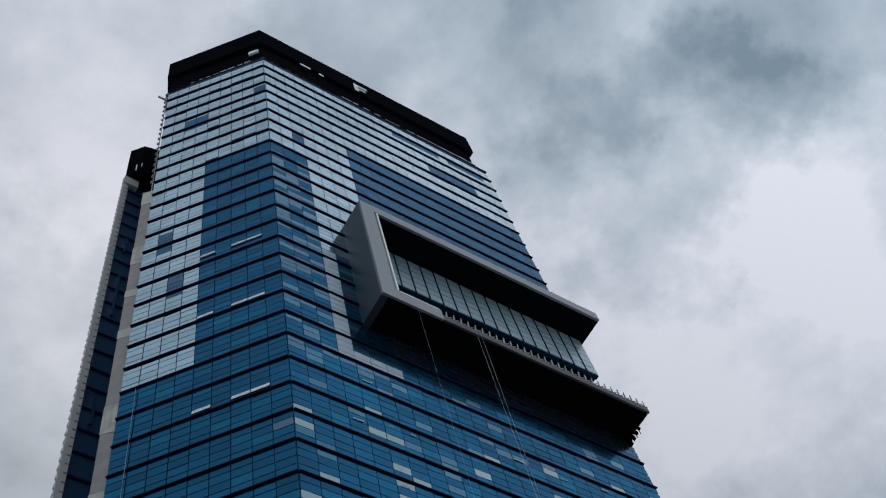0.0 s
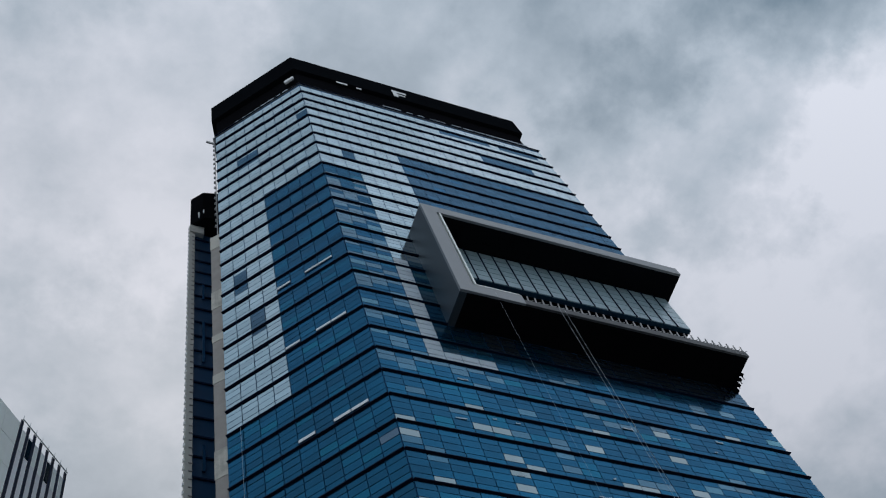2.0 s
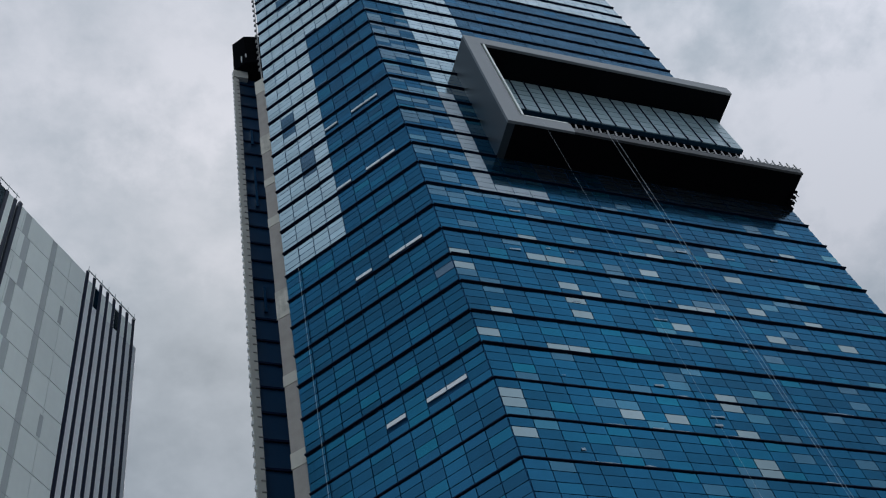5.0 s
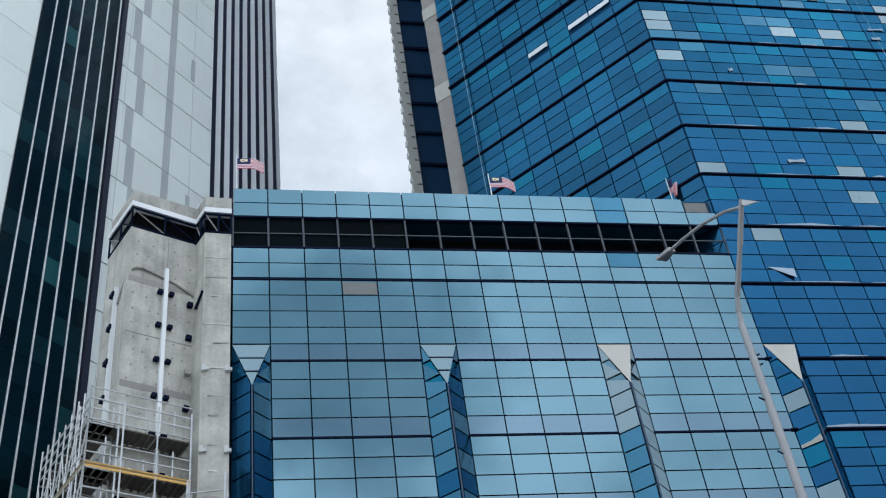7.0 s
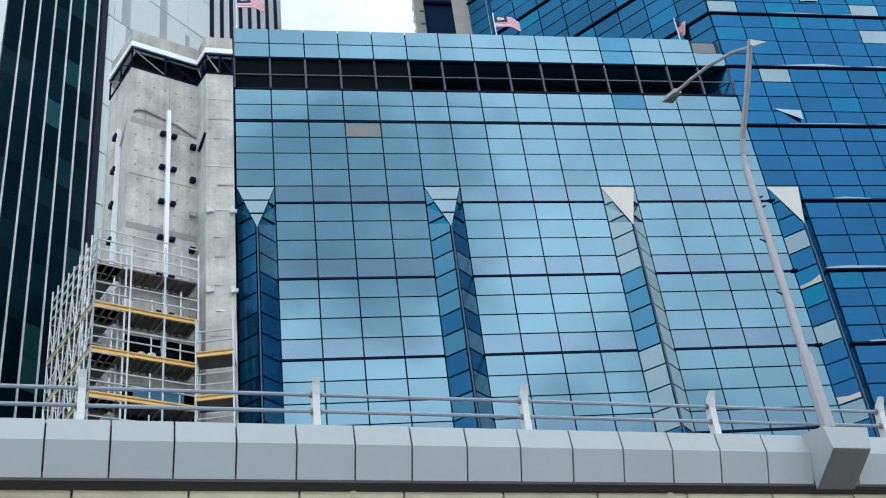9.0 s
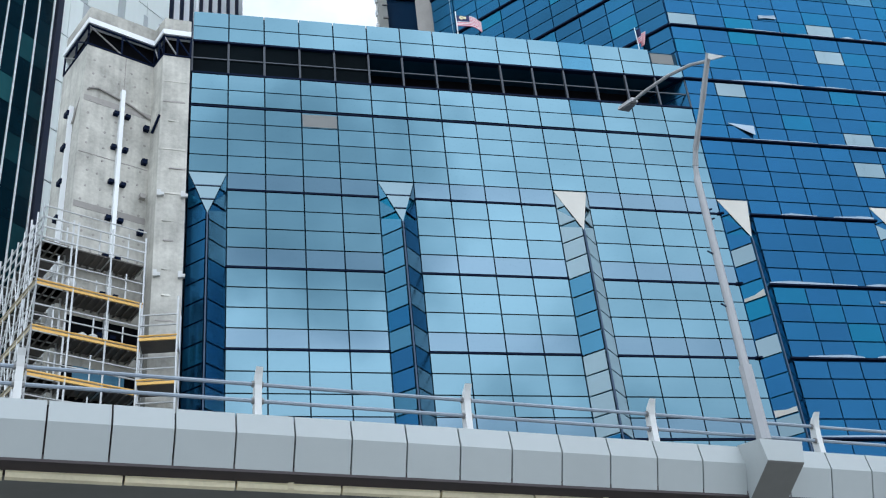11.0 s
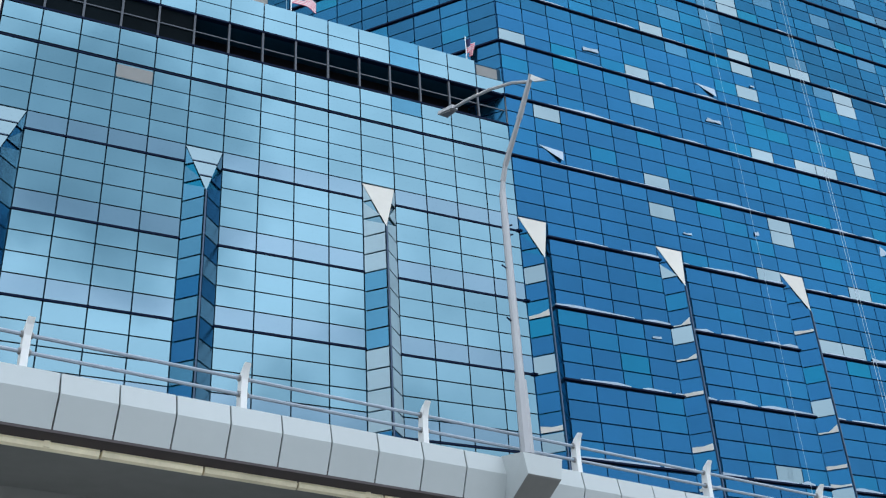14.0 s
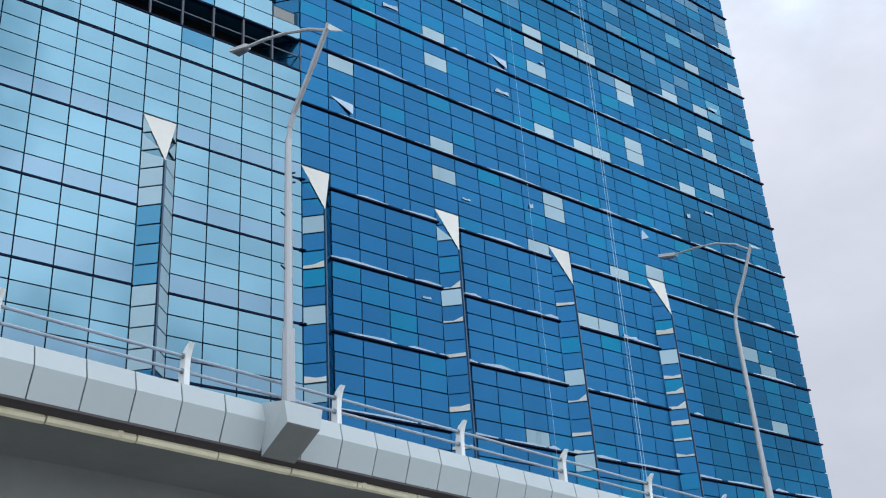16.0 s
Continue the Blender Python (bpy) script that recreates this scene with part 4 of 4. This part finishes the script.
# ---- flags on the podium roof ----
def flag(x, y, z, droop):
    f = thing("roof_flag", "red and white striped flag with navy canton on a roof pole", "flag", (x, y, 39.4), "flags on the podium roof")
    part("pole", Shell().tube((0, 0, 0), (0, 0, z + 0.5 - 39.4), 0.03), white_panel, f)
    base = z - 39.4 - 0.55
    nx, nz, wdt, hgt = 14, 14, (1.4 if not droop else 0.5), (0.75 if not droop else 1.05)
    mats = [red_cloth, white_cloth, blue_cloth, yellow_cloth]

    def pt(a, b):
        if droop:
            return (0.05 + wdt * a * (0.5 + 0.5 * b), 0.14 * math.sin(a * 11), base + hgt * b - 0.35 * a)
        return (0.03 + wdt * a, 0.10 * math.sin(a * 7.5) * (0.2 + a), base + hgt * b + 0.10 * math.sin(a * 5.0) - 0.10 * a)
    for i in range(nz):
        s = Shell()
        lo = 7 if i >= 6 else 0
        for j in range(lo, nx):
            q = [pt((j + dj) / nx, (i + di) / nz) for dj, di in ((0, 0), (1, 0), (1, 1), (0, 1))]
            s.hexa([(a, b - 0.008, c) for a, b, c in q] + [(a, b + 0.008, c) for a, b, c in q])
        part("stripe", s, mats[i % 2], f)
    s = Shell()
    for i, j in product(range(6, nz), range(7)):
        q = [pt((j + dj) / nx, (i + di) / nz) for dj, di in ((0, 0), (1, 0), (1, 1), (0, 1))]
        s.hexa([(a, b - 0.008, c) for a, b, c in q] + [(a, b + 0.008, c) for a, b, c in q])
    part("canton", s, blue_cloth, f)
    if not droop:
        s = Shell()
        for k in range(9):
            a = 0.9 + k * 0.52
            c = (0.20 + 0.055 * math.cos(a), 0.78 + 0.10 * math.sin(a))
            p = Vector(pt(*c))
            s.box(p - Vector((0.045, 0.03, 0.04)), p + Vector((0.045, 0.0, 0.04)))
        part("crescent", s, yellow_cloth, f)
        p = Vector(pt(0.33, 0.78))
        part("star", Shell().box(p - Vector((0.09, 0.03, 0.08)), p + Vector((0.09, 0.0, 0.08))), yellow_cloth, f)


flag(14.2, 43.0, 42.6, False)
flag(24.6, 43.0, 42.6, True)
flag(0.55, 43.0, 43.5, False)
flag(-1.3, 43.0, 39.9, True)

# ---- flyover ----
B0, BD = Vector((-2.348, 17.14, 8.0)), Vector((3.811, 0.4964, -0.0336))
BH = Vector((BD.x, BD.y, 0)).normalized()
BN = Vector((-BH.y, BH.x, 0))
fly = thing("flyover", "grey concrete flyover with panelled parapet", "bridge", (12, 22, GROUND))
finv = Matrix.Translation((-12, -22, -GROUND))


def bpnt(k, out=0.0, dz=0.0):
    return B0 + BD * k + BN * out + up * dz


def fpart(name, shell, mat, label="", kind=""):
    ob = part(name, shell, mat, fly, label, kind)
    ob.matrix_parent_inverse = finv
    return ob


def run(k0, k1, section):
    """A bar along the flyover with the given section of (outwards, height) points."""
    s, n = Shell(), len(section)
    for k in (k0, k1):
        s.v += [tuple(bpnt(k, o, z)) for o, z in section]
    s.f = [tuple(range(n)), tuple(range(2 * n - 1, n - 1, -1))] + [(i, (i + 1) % n, n + (i + 1) % n, n + i) for i in range(n)]
    return s


K0, K1, STEP = -9.0, 24.0, 0.2585
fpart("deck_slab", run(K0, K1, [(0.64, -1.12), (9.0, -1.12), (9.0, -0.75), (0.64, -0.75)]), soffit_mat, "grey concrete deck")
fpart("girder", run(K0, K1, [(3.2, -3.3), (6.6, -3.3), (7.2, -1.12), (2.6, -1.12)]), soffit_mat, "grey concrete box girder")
fpart("parapet_core", run(K0, K1, [(0.24, -0.8), (0.5, -0.95), (0.5, -0.03), (0.18, -0.03)]), dark_brown)
# dark brown bar fills the gap, whose shade is put into its colour
fpart("shadow_gap", run(K0, K1, [(0.2, -0.98), (0.66, -1.06), (0.66, -0.85), (0.2, -0.85)]), dark_brown, "dark steel gap below the panels")
fpart("far_parapet", run(K0, K1, [(8.6, -0.75), (9.0, -0.75), (9.0, 0.0), (8.6, 0.0)]), parapet_mat)
k = 0.125 - STEP * 35
while k < K1:
    a, b = k + 0.004, k + STEP - 0.004
    ob = fpart("parapet_panel", run(a, b, [(0.0, -0.38), (0.21, -0.96), (0.28, -0.96), (0.10, -0.37), (0.16, 0.02), (0.07, 0.0)]), parapet_mat)
    k += STEP
k = -8.0
while k < K1:
    fpart("cream_pipe", Shell().tube(bpnt(k, 0.56, -1.07), bpnt(k + 0.46, 0.56, -1.08), 0.095, 0.095, 8), cream, "cream drain pipe under the parapet")
    k += 0.47
for k in np.arange(-6.6, 22, 1.55):
    fpart("pipe_clip", Shell().box(bpnt(k, 0.46, -1.13), bpnt(k, 0.62, -0.92) + BH * 0.12), cream)
for j, kl in enumerate((3.57, 8.72)):
    a, b = kl - 0.10, kl + 0.155
    s = Shell()
    q = [bpnt(a, -0.62, -0.12), bpnt(b, -0.62, -0.12), bpnt(b, 0.1, 0.03), bpnt(a, 0.1, 0.03)]
    p = [bpnt(a + 0.02, -0.62, -0.55), bpnt(b - 0.02, -0.62, -0.55), bpnt(b - 0.02, 0.2, -1.04), bpnt(a + 0.02, 0.2, -1.04)]
    s.hexa(p + q)
    fpart("lamp_plinth", s, parapet_mat, "concrete plinth under the street lamp")
    # thin sheet darker than the plinth: its underside shade put into colour
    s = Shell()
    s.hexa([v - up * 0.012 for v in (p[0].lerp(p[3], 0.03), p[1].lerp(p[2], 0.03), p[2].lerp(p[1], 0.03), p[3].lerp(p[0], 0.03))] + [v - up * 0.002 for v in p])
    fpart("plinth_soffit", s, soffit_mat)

for k in (-6.5, 2.0, 10.5, 19.0):
    c = bpnt(k, 4.4, -3.3)
    s = Shell().prism([(c.x - 1.1, c.y - 1.4), (c.x + 1.1, c.y - 1.4), (c.x + 1.4, c.y), (c.x + 1.1, c.y + 1.4), (c.x - 1.1, c.y + 1.4), (c.x - 1.4, c.y)], GROUND, c.z + 0.1)
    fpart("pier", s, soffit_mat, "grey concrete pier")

# metal rail on the parapet
rail = thing("parapet_rail", "double grey tube rail on curved white posts", "railing", tuple(B0))
rinv = Matrix.Translation(-B0)
for k in range(-8, 24):
    s = Shell()
    prof = [(0.05, 0.0, 0.20), (0.05, 0.30, 0.19), (0.02, 0.55, 0.17), (-0.06, 0.72, 0.13), (-0.17, 0.83, 0.04)]
    for (o1, z1, w1), (o2, z2, w2) in zip(prof, prof[1:]):
        c = []
        for o, z, w in ((o1, z1, w1), (o2, z2, w2)):
            for do, dk in ((-w / 2, -0.06), (-w / 2, 0.06), (w / 2, 0.06), (w / 2, -0.06)):
                c.append(bpnt(k, 0.12 + o + do, z) + BH * dk)
        s.hexa(c)
    ob = part("post", s, white_paint, rail, "curved white cast post")
    ob.matrix_parent_inverse = rinv
    for z in (0.28, 0.59):
        ob = part("rail_tube", Shell().tube(bpnt(k, 0.14, z), bpnt(k + 0.995, 0.14, z), 0.036, 0.036, 8), rail_grey, rail, smooth=False)
        ob.matrix_parent_inverse = rinv
        if k < 23:
            ob = part("rail_socket", Shell().tube(bpnt(k, 0.14, z) - BH * 0.1, bpnt(k, 0.14, z) + BH * 0.1, 0.06, 0.06, 8), mullion_mat, rail)
            ob.matrix_parent_inverse = rinv


# street lamps on the plinths
def street_lamp(k, off, size=1.0, lean=1.0, slim=0.86, dip=0.0):
    at = bpnt(k, off, 0.0)
    lamp = thing("street_lamp", "grey street lamp with bent pole and curved arm", "street lamp", tuple(at), "street lamps on the flyover")
    lamp.scale = (size, size, size)

    def q(o, z):
        return BN * (o * lean if o < 0 else o) + up * z
    part("lamp_base", Shell().tube(q(0, 0), q(0, 1.62), 0.17 * slim, 0.155 * slim, 8), pole_mat, lamp, "thick base sleeve")
    part("pole", Shell().tube(q(0, 1.6), q(-0.02, 6.3), 0.115 * slim, 0.092 * slim, 10), pole_mat, lamp)
    s = Shell()
    bend = [(-0.02, 6.25), (-0.08, 6.6), (-0.22, 6.95), (-0.9, 7.85), (-1.5, 8.72)]
    for (o1, z1), (o2, z2) in zip(bend, bend[1:]):
        s.tube(q(o1, z1), q(o2, z2), 0.082 * slim, 0.068 * slim, 8)
    part("bent_mast", s, pole_mat, lamp)
    s = Shell()
    arm = [(-1.45, 8.55), (-0.8, 8.98 - dip * 0.1), (0.1, 9.40 - dip * 0.35), (0.9, 9.68 - dip * 0.65), (1.7, 9.90 - dip)]
    for (o1, z1), (o2, z2) in zip(arm, arm[1:]):
        s.tube(q(o1, z1), q(o2, z2), 0.052 * slim, 0.046 * slim, 8)
    part("arm", s, pole_mat, lamp, "slender curved arm")
    s = Shell()
    a, b = q(-2.0, 8.2 + dip * 0.5), q(-1.45, 8.78)
    c, d2 = (a.lerp(b, f) - up * h * (1 - dip) for f, h in ((0.95, 0.16), (0.8, 0.19)))
    s.hexa([v + BH * -0.03 for v in (a, b, c, d2)] + [v + BH * 0.03 for v in (a, b, c, d2)])
    part("finial", s, white_paint, lamp, "white wedge-shaped finial")
    h = Shell()
    ca, cb = q(1.58, 9.85 - dip), q(2.15, 10.01 - dip)
    h.hexa([ca - BH * 0.09 - up * 0.03, cb - BH * 0.16 - up * 0.05, cb + BH * 0.16 - up * 0.05, ca + BH * 0.09 - up * 0.03,
            ca - BH * 0.07 + up * 0.09, cb - BH * 0.13 + up * 0.06, cb + BH * 0.13 + up * 0.06, ca + BH * 0.07 + up * 0.09])
    head = part("lamp_head", h, pole_mat, lamp, "flat lamp head")
    g2 = Shell()
    ga, gb = q(1.70, 9.84 - dip), q(2.10, 9.945 - dip)
    g2.hexa([ga - BH * 0.08 - up * 0.03, gb - BH * 0.12 - up * 0.03, gb + BH * 0.12 - up * 0.03, ga + BH * 0.08 - up * 0.03,
             ga - BH * 0.08, gb - BH * 0.12, gb + BH * 0.12, ga + BH * 0.08])
    part("lens", g2, lamp_glass, head)
    for z, sd in ((5.45, 1), (4.3, -1), (3.0, -1), (5.2, 1)):
        part("step_bolt", Shell().tube(BH * 0.08 * sd + up * z, BH * 0.2 * sd + up * (z + 0.06), 0.02), ledge_mat, lamp)


street_lamp(3.57, -0.27)
street_lamp(8.72, -0.05, 1.13, 0.7, 0.72, 0.42)

# ---- access ropes hanging down the facades ----
def rope(name, pts, thick):
    s = Shell()
    for a, b in zip(pts, pts[1:]):
        s.tube(a, b, thick, thick, 5)
    tagged(part(name, s, rope_mat, None), "pale access rope hanging down the glass", "rope", "access ropes")


for top, mid_x, low in ((45.4, 44.75, 43.9), (45.96, 44.95, 44.15), (38.55, 38.4, 38.0)):
    thick = 0.012 if top > 45 else 0.006
    rope("access_rope", [(top, BOX_Y - 0.1, BOX_Z0 + 0.95), (mid_x, BOX_Y + 0.1, 34), (low, BOX_Y, GROUND + 0.03)], thick)
pa = Vector((XC, YB, 0)) + ua * 13.8 + na * 0.35
rope("access_rope", [pa + up * 86, pa + up * 39.4], 0.014)

# ---- loose film on the tower's panes ----
for i, z, fl in ((16, 35.3, 1), (23, 43.2, 1), (30, 33.9, 0)):
    x0, x1, z0, z1 = X0 + i * M + 0.1, X0 + (i + 1) * M - 0.1, z - 0.42, z + 0.42
    s = Shell()
    a, b, c = ((x0, YB - 0.06, z1), (x1, YB - 0.06, z1 - 0.1), (x1 - 0.15, YB - 0.22, z0)) if fl else ((x0, YB - 0.06, z0), (x0 + 0.6, YB - 0.2, z0 + 0.25), (x0 + 0.2, YB - 0.06, z1))
    s.v = [a, b, c, tuple(Vector(a) + Vector((0, 0.012, 0))), tuple(Vector(b) + Vector((0, 0.012, 0))), tuple(Vector(c) + Vector((0, 0.012, 0)))]
    s.f = [(0, 2, 1), (3, 4, 5), (0, 1, 4, 3), (1, 2, 5, 4), (2, 0, 3, 5)]
    tpart("loose_film", s, loose_film, "flap of peeling pale film")

# ragged strips of loose film along the lower floor lines
s = Shell()
rs = random.Random(8)
for z in [l for l in LINES if 17 < l < 84]:
    x = XC + rs.uniform(1, 4)
    while x < XR - 1:
        w = min(rs.uniform(0.8, 5.0), XR - x)
        if rs.random() < (0.95 if z < 45 else 0.6 if z < 60 else 0.3):
            m1 = x + w * rs.uniform(0.2, 0.8)
            top = z + 0.16 + rs.uniform(0.03, 0.16)
            for xa, xb, za, zb in ((x, m1, z + 0.16, top), (m1, x + w, top, z + 0.16)):
                s.hexa([(xa, YB - 0.09, z + 0.06), (xb, YB - 0.09, z + 0.06), (xb, YB - 0.07, z + 0.06), (xa, YB - 0.07, z + 0.06),
                        (xa, YB - 0.08, za), (xb, YB - 0.08, zb), (xb, YB - 0.06, zb), (xa, YB - 0.06, za)])
        x += w + rs.uniform(0.0, 1.0)
tpart("loose_film_strip", s, loose_film, "ragged pale strips of loose film on the ledges", "stuff")

# torn corners and half-peeled sheets of film on the long face
rt = random.Random(31)
for n in range(36):
    i, z = rt.randrange(16, 39), LINES[rt.randrange(4, 22)] + rt.choice((0.1, 1.1, 2.1, 3.1))
    if (i % 5 == 0 and z < 31) or z > 84:
        continue
    w, h = rt.uniform(0.25, 1.2), rt.uniform(0.1, 0.4)
    xa = X0 + i * M + rt.uniform(0.05, M - w - 0.05)
    rim = [(xa, z), (xa + w * rt.uniform(0.3, 0.6), z + h * rt.uniform(-0.1, 0.25)), (xa + w, z + h * rt.uniform(0.0, 0.3)), (xa + w * 0.95, z + h), (xa + w * rt.uniform(0.3, 0.7), z + h * rt.uniform(0.5, 0.8)), (xa, z + h * rt.uniform(0.6, 1.0))]
    s, lift = Shell(), [rt.uniform(0.0, 0.035) for _ in rim]
    s.v = [(x, YB - 0.095 - l, zz) for (x, zz), l in zip(rim, lift)] + [(x, YB - 0.085 - l, zz) for (x, zz), l in zip(rim, lift)]
    s.f = [(0, 1, 4, 5), (1, 2, 3, 4), (7, 6, 11, 10), (8, 7, 10, 9)] + [(j, (j + 1) % 6, 6 + (j + 1) % 6, 6 + j) for j in range(6)]
    tpart("torn_film", s, loose_film, "torn scrap of pale film")

# ---- the nearest panes, each its own piece ----
cache = {}


def pane(owner, ownerinv, i, lo, hi, kind, r):
    key = (kind, round(hi - lo, 2))
    if key not in cache:
        cache[key] = shared_slab("glass_pane", M - 0.038, hi - lo, 0.035, {"clear": clear_glass, "bare": clear_low, "spandrel": spandrel, "film": film, "thin": film_pale, "faded": film_grey, "pale": loose_film}[kind])
    tilt = Euler((r.gauss(0, 0.0022) + (math.atan(LEAN) if owner is tower else 0), 0, r.gauss(0, 0.0028)))
    m = Matrix.Translation((X0 + i * M + 0.019, YB, lo)) @ tilt.to_matrix().to_4x4()
    ob = piece("glass_pane", cache[key], m, owner)
    ob.matrix_parent_inverse = ownerinv


r = random.Random(21)
PODROWS = [(38.62, 39.52), (39.56, 40.5), (35.60, 36.53), (34.67, 35.56)]
for i in range(15):
    for lo, hi in PODROWS:
        if i == 14 and lo > 39.5:
            continue
        pane(pod, pinv, i, lo, hi, "thin" if i == 11 and lo > 35.58 else "clear", r)
for a, b in zip(LINES[1:7], LINES[2:8]):
    n = 5 if b - a > 4.5 else 4
    for q2 in range(n):
        lo, hi = a + (b - a) * q2 / n + (0.07 if q2 == 0 else 0.018), a + (b - a) * (q2 + 1) / n - (0.055 if q2 == n - 1 else 0.018)
        if hi < 17:
            continue
        for i in range(15):
            if i % 5 == 0 and (lo + hi) / 2 < 30.7:
                continue
            pane(pod, pinv, i, lo, hi, "spandrel" if q2 == 0 else "clear", r)
ppart("boarded_pane", Shell().box((X0 + 3 * M + 0.04, YB - 0.05, 33.66), (X0 + 4 * M - 0.04, YB - 0.038, 34.4)), gold_film, "beige board over a pane")
for i, lo, hi, k in near:
    if hi > 16:
        pane(tower, inv, i, lo + 0.01, hi - 0.032, "bare" if k == "clear" else k, r)
